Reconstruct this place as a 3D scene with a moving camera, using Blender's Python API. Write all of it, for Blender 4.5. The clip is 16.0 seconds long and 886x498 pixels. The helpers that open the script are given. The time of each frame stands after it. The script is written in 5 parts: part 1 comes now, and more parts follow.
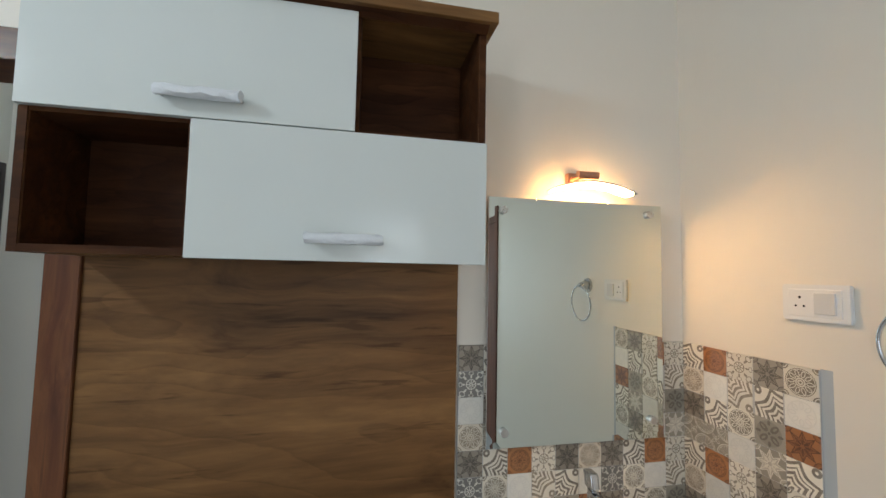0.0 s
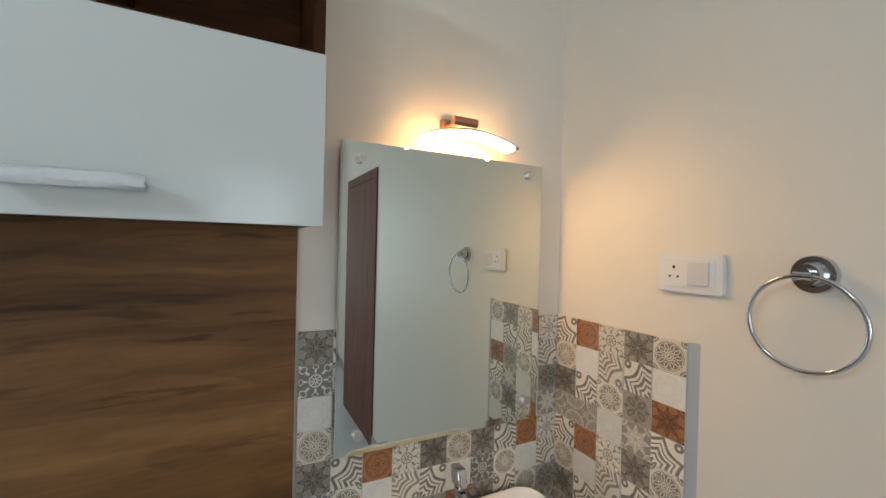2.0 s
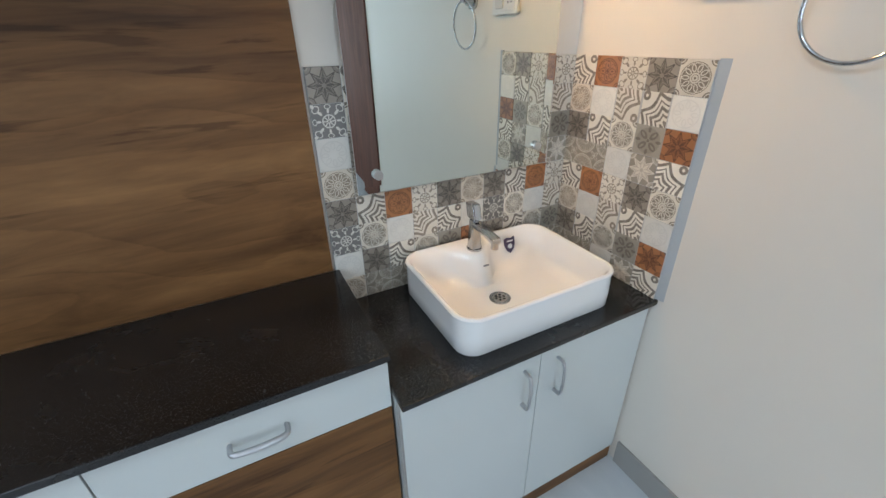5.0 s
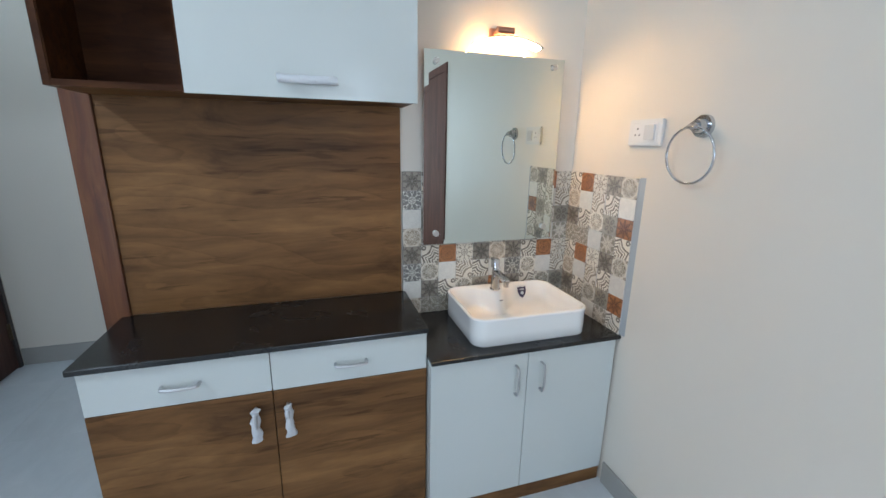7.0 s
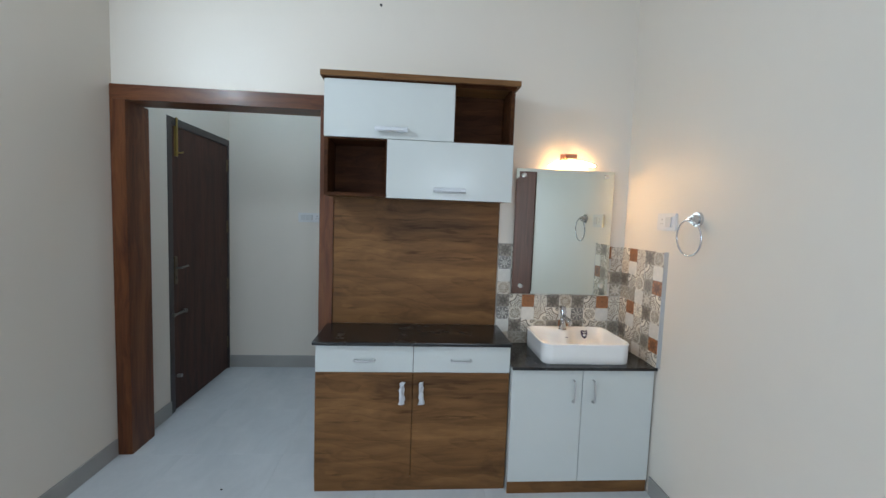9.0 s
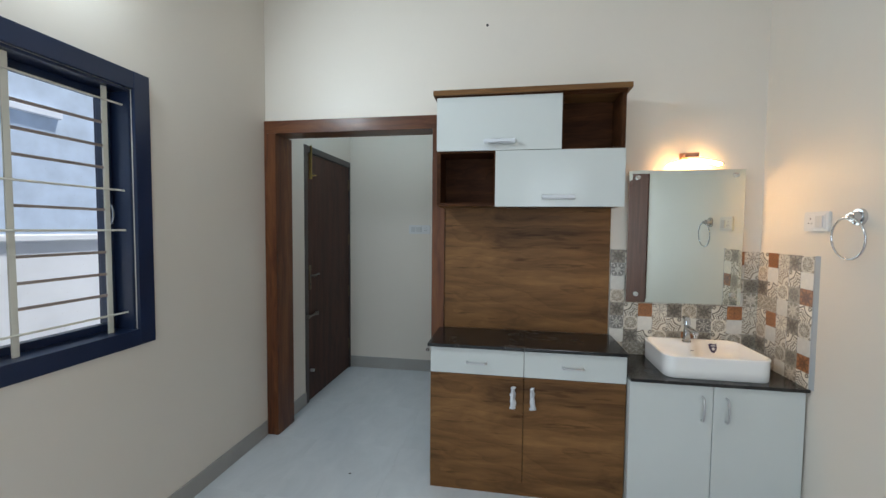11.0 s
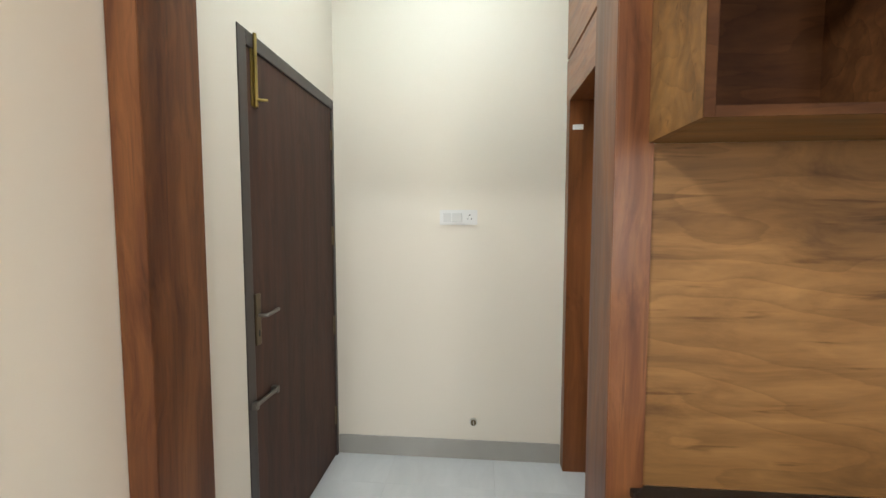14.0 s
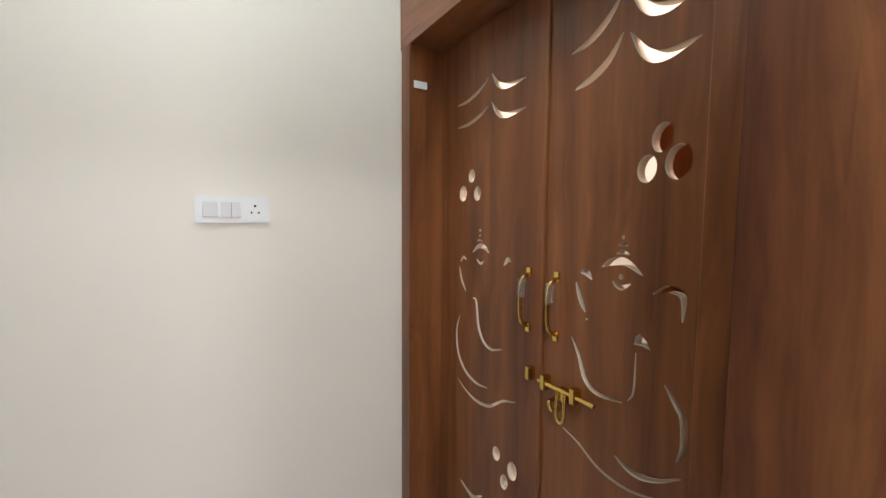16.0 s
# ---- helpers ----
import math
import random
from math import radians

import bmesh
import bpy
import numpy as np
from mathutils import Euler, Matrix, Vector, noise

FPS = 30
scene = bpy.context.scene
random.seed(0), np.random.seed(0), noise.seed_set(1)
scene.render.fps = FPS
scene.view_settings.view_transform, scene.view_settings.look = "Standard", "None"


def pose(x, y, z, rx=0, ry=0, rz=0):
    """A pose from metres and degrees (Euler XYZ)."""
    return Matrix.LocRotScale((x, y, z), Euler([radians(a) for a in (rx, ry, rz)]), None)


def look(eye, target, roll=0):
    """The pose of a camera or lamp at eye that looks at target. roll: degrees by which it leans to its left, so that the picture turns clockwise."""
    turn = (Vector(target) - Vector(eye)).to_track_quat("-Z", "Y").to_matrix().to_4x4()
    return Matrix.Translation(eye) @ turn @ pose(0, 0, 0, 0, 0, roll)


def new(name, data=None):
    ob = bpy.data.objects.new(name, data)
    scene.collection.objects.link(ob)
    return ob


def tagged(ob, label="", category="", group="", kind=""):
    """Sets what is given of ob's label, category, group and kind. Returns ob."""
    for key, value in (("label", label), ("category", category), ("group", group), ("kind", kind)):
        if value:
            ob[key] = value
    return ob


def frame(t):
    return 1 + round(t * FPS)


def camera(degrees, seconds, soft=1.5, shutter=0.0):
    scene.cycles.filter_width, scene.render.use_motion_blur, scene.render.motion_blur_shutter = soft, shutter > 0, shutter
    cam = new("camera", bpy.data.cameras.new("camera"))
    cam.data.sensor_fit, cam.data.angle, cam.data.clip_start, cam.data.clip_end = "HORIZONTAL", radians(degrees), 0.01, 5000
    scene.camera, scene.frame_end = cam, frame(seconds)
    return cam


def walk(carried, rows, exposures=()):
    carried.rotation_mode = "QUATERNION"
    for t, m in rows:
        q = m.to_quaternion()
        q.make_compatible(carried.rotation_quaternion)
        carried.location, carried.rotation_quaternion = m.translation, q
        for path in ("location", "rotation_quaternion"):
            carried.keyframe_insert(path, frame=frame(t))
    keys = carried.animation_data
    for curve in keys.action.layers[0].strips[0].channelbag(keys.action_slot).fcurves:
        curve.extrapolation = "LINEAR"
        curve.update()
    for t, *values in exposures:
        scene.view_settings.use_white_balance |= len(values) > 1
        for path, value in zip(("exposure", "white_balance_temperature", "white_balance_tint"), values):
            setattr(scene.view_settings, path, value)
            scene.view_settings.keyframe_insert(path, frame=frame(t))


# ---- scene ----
cam = camera(94.9, 16.0)
PATH = [
    (0, (0.068, 0.149, 1.581), (0.469, 2.105, 1.706), 1.1),
    (0.5, (0.113, 0.224, 1.577), (0.74, 2.121, 1.662), 1.3),
    (1, (0.196, 0.292, 1.58), (0.969, 2.135, 1.658), 1.4),
    (1.5, (0.25, 0.349, 1.57), (1.093, 2.161, 1.653), 1.5),
    (2, (0.243, 0.377, 1.577), (1.15, 2.16, 1.562), 1.4),
    (2.5, (0.243, 0.389, 1.55), (1.181, 2.146, 1.369), 1.3),
    (3, (0.258, 0.388, 1.513), (1.175, 2.112, 1.081), 1.1),
    (3.5, (0.256, 0.397, 1.47), (1.149, 2.043, 0.766), 0.6),
    (4, (0.249, 0.407, 1.42), (1.089, 1.939, 0.447), 0.1),
    (6.5, (0.08, -0.02, 1.435), (0.781, 1.734, 0.78), -0.1),
    (7, (0.035, -0.287, 1.474), (0.615, 1.561, 0.974), 1.0),
    (7.5, (-0.061, -0.533, 1.485), (0.405, 1.381, 1.138), 1.3),
    (8, (-0.139, -0.775, 1.504), (0.182, 1.183, 1.259), 1.8),
    (10.5, (-0.19, -1.313, 1.5), (-0.312, 0.68, 1.387), 0.6),
    (11, (-0.224, -1.212, 1.477), (-0.552, 0.759, 1.378), 0.5),
    (11.5, (-0.279, -1.094, 1.463), (-0.801, 0.834, 1.375), 1.0),
    (12, (-0.424, -0.886, 1.453), (-1.024, 1.02, 1.361), 1.0),
    (12.5, (-0.602, -0.599, 1.438), (-1.172, 1.315, 1.333), 0.7),
    (13, (-0.757, -0.23, 1.438), (-1.24, 1.707, 1.318), 0.5),
    (13.5, (-0.928, 0.097, 1.43), (-1.254, 2.066, 1.306), 0.2),
    (14, (-1.022, 0.459, 1.442), (-1.199, 2.446, 1.309), -0.0),
    (14.5, (-1.068, 0.791, 1.439), (-1.049, 2.787, 1.313), 0.2),
    (15, (-1.152, 1.02, 1.435), (-0.842, 2.993, 1.32), 0.4),
    (15.5, (-1.213, 1.188, 1.446), (-0.559, 3.074, 1.312), 0.3),
    (16, (-1.235, 1.334, 1.444), (-0.218, 3.05, 1.294), 0.4),
]
walk(cam, [(t, look(eye, target, roll)) for t, eye, target, roll in PATH],
     [(0, -0.36, 7000, 10), (0.5, -0.46, 7000, 10), (2.5, -0.46, 7000, 10), (3.2, -0.27, 6850, 10), (4, -0.05, 6550, 10), (6.3, -0.05, 6150, 10), (8, -0.09, 6200, 10), (10.3, -0.22, 6750, 10), (11.5, -0.2, 6900, 10), (12.2, 0.02, 7250, 10), (13, 0.4, 7900, 10), (13.5, 0.75, 8200, 10), (14, 1.06, 8450, 15), (15, 1.1, 8300, 19), (16, 1.1, 7800, 20)])

# ---- light ----
world = bpy.data.worlds.new("sky")
scene.world = world
world.use_nodes = True
wn = world.node_tree
sky = wn.nodes.new("ShaderNodeTexSky")
sky.sky_type = "NISHITA"
sky.sun_disc = False
sky.sun_elevation, sky.sun_rotation = radians(64), radians(56)
wn.nodes["Background"].inputs["Strength"].default_value = 0.13
wn.links.new(sky.outputs["Color"], wn.nodes["Background"].inputs["Color"])

sun = new("sun", bpy.data.lights.new("sun", "SUN"))
sun.data.energy, sun.data.angle, sun.data.color = 5.0, radians(6), (1.0, 0.96, 0.9)
sun.matrix_world = look((6, 4, 14.8), (0, 0, 0))


def area_lamp(name, eye, target, width, height, power, colour):
    lamp = new(name, bpy.data.lights.new(name, "AREA"))
    lamp.data.shape, lamp.data.size, lamp.data.size_y = "RECTANGLE", width, height
    lamp.data.energy, lamp.data.color = power, colour
    lamp.matrix_world = look(eye, target)
    return lamp


DAY = (0.74, 0.87, 1.0)
# fill from the west, set in an added doorway that is never in view
area_lamp("west_fill_light", (-2.02, -2.15, 1.10), (0, -2.0, 1.15), 1.15, 2.05, 38, DAY)
# fill from behind the camera, through an opening made up for it
area_lamp("south_fill_light", (0.45, -3.30, 1.50), (-1.9, -0.7, 1.30), 1.0, 1.60, 40, DAY)
area_lamp("hall_lamp_light", (-1.20, 1.98, 3.11), (-1.20, 1.98, 0), 0.9, 0.8, 8.0, (0.42, 0.74, 1.0))
area_lamp("west_tube_light", (-1.862, 0.10, 2.62), (0.2, 0.55, 1.55), 0.60, 0.14, 33, (0.70, 0.86, 1.0))
# added fill without a fixture; brightens the shrine room behind the fretwork
area_lamp("shrine_fill_light", (0.3, 2.2, 2.9), (0.3, 2.2, 0), 0.6, 0.6, 15, (1.0, 0.97, 0.92))

# ---- materials ----
class Nodes:
    """A short way to wire a material's nodes."""

    def __init__(self, name, rough=0.5, metal=0.0):
        self.mat = bpy.data.materials.new(name)
        self.mat.use_nodes = True
        self.tree = self.mat.node_tree
        self.bsdf = self.tree.nodes["Principled BSDF"]
        self.bsdf.inputs["Roughness"].default_value = rough
        self.bsdf.inputs["Metallic"].default_value = metal

    def put(self, socket, value):
        if isinstance(value, bpy.types.NodeSocket):
            self.tree.links.new(value, socket)
        elif isinstance(value, (tuple, list)) and len(value) == 3 and socket.type == "RGBA":
            socket.default_value = (*value, 1)
        else:
            socket.default_value = value

    def math(self, op, a, b=0.0, c=0.0):
        n = self.tree.nodes.new("ShaderNodeMath")
        n.operation = op
        for s, v in zip(n.inputs, (a, b, c)):
            self.put(s, v)
        return n.outputs[0]

    def coords(self, kind="Object", scale=(1, 1, 1), place=(0, 0, 0)):
        t = self.tree.nodes.new("ShaderNodeTexCoord")
        m = self.tree.nodes.new("ShaderNodeMapping")
        m.inputs["Scale"].default_value = scale
        m.inputs["Location"].default_value = place
        self.tree.links.new(t.outputs[kind], m.inputs["Vector"])
        return m.outputs[0]

    def noise(self, vector, scale, detail=3.0, rough=0.5, distortion=0.0):
        n = self.tree.nodes.new("ShaderNodeTexNoise")
        self.put(n.inputs["Vector"], vector)
        n.inputs["Scale"].default_value, n.inputs["Detail"].default_value = scale, detail
        n.inputs["Roughness"].default_value, n.inputs["Distortion"].default_value = rough, distortion
        return n.outputs["Fac"]

    def ramp(self, fac, stops):
        n = self.tree.nodes.new("ShaderNodeValToRGB")
        self.put(n.inputs[0], fac)
        els = n.color_ramp.elements
        while len(els) < len(stops):
            els.new(0.5)
        for e, (p, c) in zip(els, stops):
            e.position, e.color = p, (*c, 1)
        return n.outputs[0]

    def mix(self, fac, a, b, kind="MIX"):
        n = self.tree.nodes.new("ShaderNodeMix")
        n.data_type, n.blend_type = "RGBA", kind
        self.put(n.inputs[0], fac)
        self.put(n.inputs[6], a)
        self.put(n.inputs[7], b)
        return n.outputs[2]

    def bump(self, height, strength, distance=0.002):
        n = self.tree.nodes.new("ShaderNodeBump")
        self.put(n.inputs["Height"], height)
        n.inputs["Strength"].default_value, n.inputs["Distance"].default_value = strength, distance
        self.tree.links.new(n.outputs[0], self.bsdf.inputs["Normal"])

    def random(self):
        return self.tree.nodes.new("ShaderNodeObjectInfo").outputs["Random"]

    def done(self, colour):
        self.put(self.bsdf.inputs["Base Color"], colour)
        return self.mat


def plain(name, colour, rough=0.4, metal=0.0, vary=0.06, bump=0.0, scale=60):
    n = Nodes(name, rough, metal)
    v = n.coords()
    a = n.noise(v, 3.0, 4)
    low = tuple(c * (1 - vary) for c in colour)
    high = tuple(min(1, c * (1 + vary)) for c in colour)
    col = n.ramp(a, [(0.3, low), (0.7, high)])
    n.put(n.bsdf.inputs["Roughness"], n.math("MULTIPLY_ADD", n.noise(v, 14, 3), 0.3 * rough, 0.85 * rough))
    if bump:
        n.bump(n.noise(v, scale, 4), bump)
    return n.done(col)


def wall_paint(name, colour):
    n = Nodes(name, 0.55)
    v = n.coords()
    broad = n.noise(v, 0.9, 3)
    col = n.ramp(broad, [(0.3, tuple(c * 0.965 for c in colour)), (0.7, colour)])
    smudge = n.noise(n.coords(scale=(1, 1, 0.5)), 5.5, 6, 0.62)
    col = n.mix(n.ramp(smudge, [(0.60, (0, 0, 0)), (0.86, (0.22, 0.22, 0.22))]), col, tuple(c * 0.86 for c in colour))
    n.put(n.bsdf.inputs["Roughness"], n.math("MULTIPLY_ADD", n.noise(v, 4, 4), 0.2, 0.38))
    n.bump(n.math("ADD", n.noise(v, 9, 2), n.math("MULTIPLY", n.noise(v, 160, 3), 0.25)), 0.12, 0.004)
    return n.done(col)


def wood(name, dark, mid, light, along="X", rough=0.35, stretch=7.0, size=5.0, coat=0.0, streak=0.6, fine=0.35, gloss=0.42, wave=0.25, ring=1.3):
    n = Nodes(name, rough)
    k = {"X": (1 / stretch, 1, 1), "Y": (1, 1 / stretch, 1), "Z": (1, 1, 1 / stretch)}[along]
    v = n.coords(scale=k)
    shift = n.tree.nodes.new("ShaderNodeVectorMath")
    shift.operation = "ADD"
    n.put(shift.inputs[0], v)
    swell = n.tree.nodes.new("ShaderNodeCombineXYZ")
    w = n.math("MULTIPLY", n.math("SUBTRACT", n.noise(n.coords(scale=tuple(0.6 * c + 0.4 for c in k)), 3.0, 2), 0.5), 0.16)
    for s in swell.inputs:
        n.put(s, w)
    n.put(shift.inputs[1], swell.outputs[0])
    figure = n.noise(shift.outputs[0], size * 2.2, 5, 0.6, wave)
    col = n.ramp(figure, [(0.28, dark), (0.47, mid), (0.68, light)])
    lines = n.noise(shift.outputs[0], size * 9, 4, 0.65)
    col = n.mix(fine, col, n.ramp(lines, [(0.3, (0.45, 0.42, 0.4)), (0.62, (1, 1, 1))]), "MULTIPLY")
    sep = n.tree.nodes.new("ShaderNodeSeparateXYZ")
    n.put(sep.inputs[0], n.coords())
    across = n.math("ADD", sep.outputs[0], sep.outputs[1]) if along == "Z" else sep.outputs[2]
    slow = n.noise(n.coords(scale=tuple(c if c == 1 else c * 1.6 for c in k), place=(7.3, 2.2, 4.1)), size * 0.55, 3, 0.55, 0.3)
    rings = n.math("FRACT", n.math("ADD", n.math("MULTIPLY", across, size * 2.6), n.math("MULTIPLY_ADD", slow, 13, n.math("MULTIPLY", lines, 0.35))))
    col = n.mix(min(1.0, fine * ring), col, n.ramp(rings, [(0.0, (0.50, 0.44, 0.38)), (0.12, (0.80, 0.77, 0.73)), (0.55, (1, 1, 1)), (0.97, (1.22, 1.18, 1.12)), (1.0, (0.55, 0.5, 0.44))]), "MULTIPLY")
    streaks = n.noise(n.coords(scale=tuple(c if c == 1 else c * 0.55 for c in k), place=(3.1, 1.7, 5.2)), size * 10, 4, 0.55, 0.5)
    col = n.mix(streak, col, n.ramp(streaks, [(0.31, (0.30, 0.25, 0.21)), (0.345, (0.72, 0.68, 0.64)), (0.385, (1, 1, 1))]), "MULTIPLY")
    n.put(n.bsdf.inputs["Roughness"], n.math("MULTIPLY_ADD", lines, 0.25, rough - 0.1))
    n.bsdf.inputs["Coat Weight"].default_value = coat
    n.bsdf.inputs["Specular IOR Level"].default_value = gloss
    n.bsdf.inputs["Coat Roughness"].default_value = 0.15
    n.bump(lines, 0.12, 0.0015)
    return n.done(col)


WALL = wall_paint("cream_wall_paint", (0.70, 0.645, 0.57))
CEIL = wall_paint("white_ceiling_paint", (0.80, 0.79, 0.77))
WALNUT = wood("walnut_laminate", (0.082, 0.038, 0.0145), (0.172, 0.083, 0.0300), (0.255, 0.131, 0.050), "X", 0.45, 7.0, 3.8, 0, 0.55, 0.42, 0.2, 0.7, 0.75)
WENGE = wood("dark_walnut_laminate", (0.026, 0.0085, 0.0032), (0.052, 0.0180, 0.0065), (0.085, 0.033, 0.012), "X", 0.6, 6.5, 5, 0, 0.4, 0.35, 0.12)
MAHOGANY = wood("polished_mahogany", (0.055, 0.0170, 0.0080), (0.118, 0.0390, 0.0155), (0.190, 0.071, 0.0265), "Z", 0.36, 16, 8, 0.08, 0.4, 0.35, 0.28, 0.2, 0.5)
MAHOGANY_X = wood("polished_mahogany_beam", (0.055, 0.0170, 0.0080), (0.118, 0.0390, 0.0155), (0.190, 0.071, 0.0265), "X", 0.36, 16, 8, 0.08, 0.4, 0.35, 0.28, 0.2, 0.5)
TEAK = wood("polished_teak_veneer", (0.090, 0.0265, 0.0090), (0.168, 0.053, 0.0180), (0.248, 0.087, 0.030), "Z", 0.34, 34, 6, 0.15, 0.2, 0.25, 0.3, 0.1, 0.5)
TEAK_Y = wood("polished_teak_beam", (0.100, 0.026, 0.009), (0.225, 0.071, 0.024), (0.33, 0.118, 0.043), "Y", 0.34, 10, 6, 0.25, 0.3, 0.25)
DOOR = wood("brown_door_laminate", (0.034, 0.0130, 0.0085), (0.054, 0.0205, 0.0130), (0.076, 0.030, 0.0185), "Z", 0.6, 12, 7, 0, 0.2, 0.25)
EAST_DOOR = wood("matt_brown_door_veneer", (0.095, 0.034, 0.022), (0.135, 0.050, 0.032), (0.175, 0.068, 0.044), "Z", 0.75, 10, 6, 0, 0.2, 0.2)
DOOR_FRAME = plain("dark_brown_enamel", (0.040, 0.030, 0.028), 0.35, 0, 0.2, 0.1)
WHITE = plain("white_gloss_laminate", (0.575, 0.605, 0.59), 0.16, 0, 0.015)
WHITE.node_tree.nodes["Principled BSDF"].inputs["Specular IOR Level"].default_value = 0.32
EDGE = plain("white_edge_band", (0.70, 0.70, 0.68), 0.35, 0, 0.03)
SKIRT = plain("grey_skirting_tile", (0.33, 0.32, 0.30), 0.3, 0, 0.08, 0.05)
GROUT = plain("grey_grout", (0.46, 0.45, 0.43), 0.85, 0, 0.12, 0.3, 200)
# blue-grey that paints the shade along the end of the east tiles
EDGE_SHADE = plain("blue_grey_edge_shade", (0.37, 0.395, 0.41), 0.7, 0, 0.08, 0.2)
CHROME = plain("chrome", (0.56, 0.57, 0.59), 0.14, 1.0, 0.03)
STEEL = plain("brushed_steel", (0.62, 0.61, 0.59), 0.28, 1.0, 0.06)
SATIN = plain("satin_aluminium", (0.52, 0.52, 0.53), 0.42, 0.8, 0.05)
DULL_STEEL = plain("dull_dark_steel", (0.20, 0.185, 0.17), 0.35, 0.9, 0.1)
COPPER = plain("rose_gold_metal", (0.55, 0.28, 0.19), 0.3, 0.9, 0.06)
BRASS = plain("polished_brass", (0.72, 0.48, 0.14), 0.22, 1.0, 0.1)
ANTIQUE = plain("antique_brass", (0.13, 0.098, 0.062), 0.35, 0.9, 0.2)
OLD_BRASS = plain("dull_yellow_brass", (0.34, 0.25, 0.09), 0.38, 0.9, 0.2)
PLASTIC = plain("white_switch_plastic", (0.69, 0.69, 0.69), 0.22, 0, 0.01)
KEY = plain("pale_grey_switch_plastic", (0.58, 0.58, 0.58), 0.25, 0, 0.01)
BLACK = plain("black_hole", (0.012, 0.012, 0.012), 0.6, 0, 0.1)
NAVY = plain("navy_blue_enamel", (0.010, 0.0205, 0.054), 0.3, 0, 0.15, 0.06)
CREAM_METAL = plain("cream_enamelled_steel", (0.62, 0.60, 0.52), 0.4, 0, 0.05)
# short grille bars, darker and browner than the cream uprights
BROWN_METAL = plain("brown_grey_steel", (0.26, 0.21, 0.19), 0.5, 0, 0.1)
CERAMIC = plain("white_glazed_ceramic", (0.84, 0.83, 0.81), 0.06, 0, 0.01)
PURPLE = plain("purple_sticker", (0.055, 0.040, 0.085), 0.45, 0, 0.1)
PAPER = plain("white_paper_tape", (0.74, 0.74, 0.73), 0.6, 0, 0.06, 0.2)
RAW_EDGE = plain("pale_raw_plywood_edge", (0.56, 0.46, 0.36), 0.75, 0, 0.15, 0.3, 90)
GREY_PRINT = plain("grey_print", (0.25, 0.25, 0.26), 0.5, 0, 0.05)
OUT_WHITE = plain("whitewashed_masonry", (0.77, 0.82, 0.91), 0.8, 0, 0.05, 0.3, 30)
OUT_GREY = plain("blue_grey_facade_paint", (0.50, 0.60, 0.74), 0.8, 0, 0.12, 0.3, 30)
OUT_GROUND = plain("concrete_yard", (0.35, 0.35, 0.35), 0.85, 0, 0.15, 0.3, 30)


def granite():
    n = Nodes("black_granite", 0.12)
    v = n.coords()
    fleck = n.noise(v, 260, 2)
    cloud = n.noise(v, 7, 5, 0.6)
    col = n.ramp(fleck, [(0.52, (0.0075, 0.0075, 0.008)), (0.74, (0.035, 0.034, 0.033))])
    col = n.mix(n.ramp(cloud, [(0.56, (0, 0, 0)), (0.8, (0.5, 0.5, 0.5))]), col, (0.024, 0.024, 0.025))
    dust = n.noise(n.coords(place=(2, 5, 1)), 3.2, 7, 0.62, 0.5)
    film = n.ramp(dust, [(0.36, (0.10, 0.10, 0.10)), (0.68, (0.30, 0.30, 0.30))])
    n.put(n.bsdf.inputs["Roughness"], film)
    col = n.mix(n.ramp(dust, [(0.42, (0, 0, 0)), (0.72, (0.35, 0.35, 0.35))]), col, (0.025, 0.026, 0.028))
    marks = n.noise(n.coords(place=(9, 3, 2)), 24, 3, 0.5, 1.2)
    col = n.mix(n.ramp(marks, [(0.72, (0, 0, 0)), (0.80, (0.5, 0.5, 0.5))]), col, (0.10, 0.10, 0.095))
    return n.done(col)


def floor_glaze():
    n = Nodes("pale_grey_vitrified_tile", 0.12)
    v = n.coords(scale=(1, 0.5, 1))
    cloud = n.noise(v, 5, 6, 0.65, 0.6)
    col = n.ramp(cloud, [(0.3, (0.53, 0.56, 0.585)), (0.7, (0.62, 0.645, 0.665))])
    tone = n.math("MULTIPLY_ADD", n.random(), 0.05, 0.97)
    bright = n.tree.nodes.new("ShaderNodeHueSaturation")
    n.put(bright.inputs["Value"], tone)
    n.put(bright.inputs["Color"], col)
    n.put(n.bsdf.inputs["Roughness"], n.math("MULTIPLY_ADD", n.noise(v, 6, 5), 0.16, 0.10))
    return n.done(bright.outputs[0])


GRANITE = granite()
FLOOR = floor_glaze()


def mirror_glass():
    n = Nodes("silvered_mirror", 0.01, 1.0)
    return n.done((0.65, 0.705, 0.675))


def window_glass():
    n = Nodes("window_glass", 0.0)
    n.bsdf.inputs["Transmission Weight"].default_value = 1.0
    n.bsdf.inputs["IOR"].default_value = 1.02
    return n.done((0.93, 0.97, 1.0))


def clear_plastic():
    n = Nodes("clear_wrapping_film", 0.12)
    n.bsdf.inputs["Transmission Weight"].default_value = 0.92
    n.bsdf.inputs["IOR"].default_value = 1.06
    n.bump(n.noise(n.coords(), 90, 4), 0.5, 0.004)
    return n.done((0.97, 0.98, 0.99))


def glow(name, colour, strength):
    n = Nodes(name, 0.4)
    n.put(n.bsdf.inputs["Emission Color"], colour)
    n.bsdf.inputs["Emission Strength"].default_value = strength
    return n.done((0.85, 0.8, 0.7))


def milky_sleeve():
    n = Nodes("milky_plastic_sleeve", 0.3)
    n.bump(n.noise(n.coords(), 120, 4), 0.6, 0.004)
    return n.done((0.62, 0.64, 0.67))


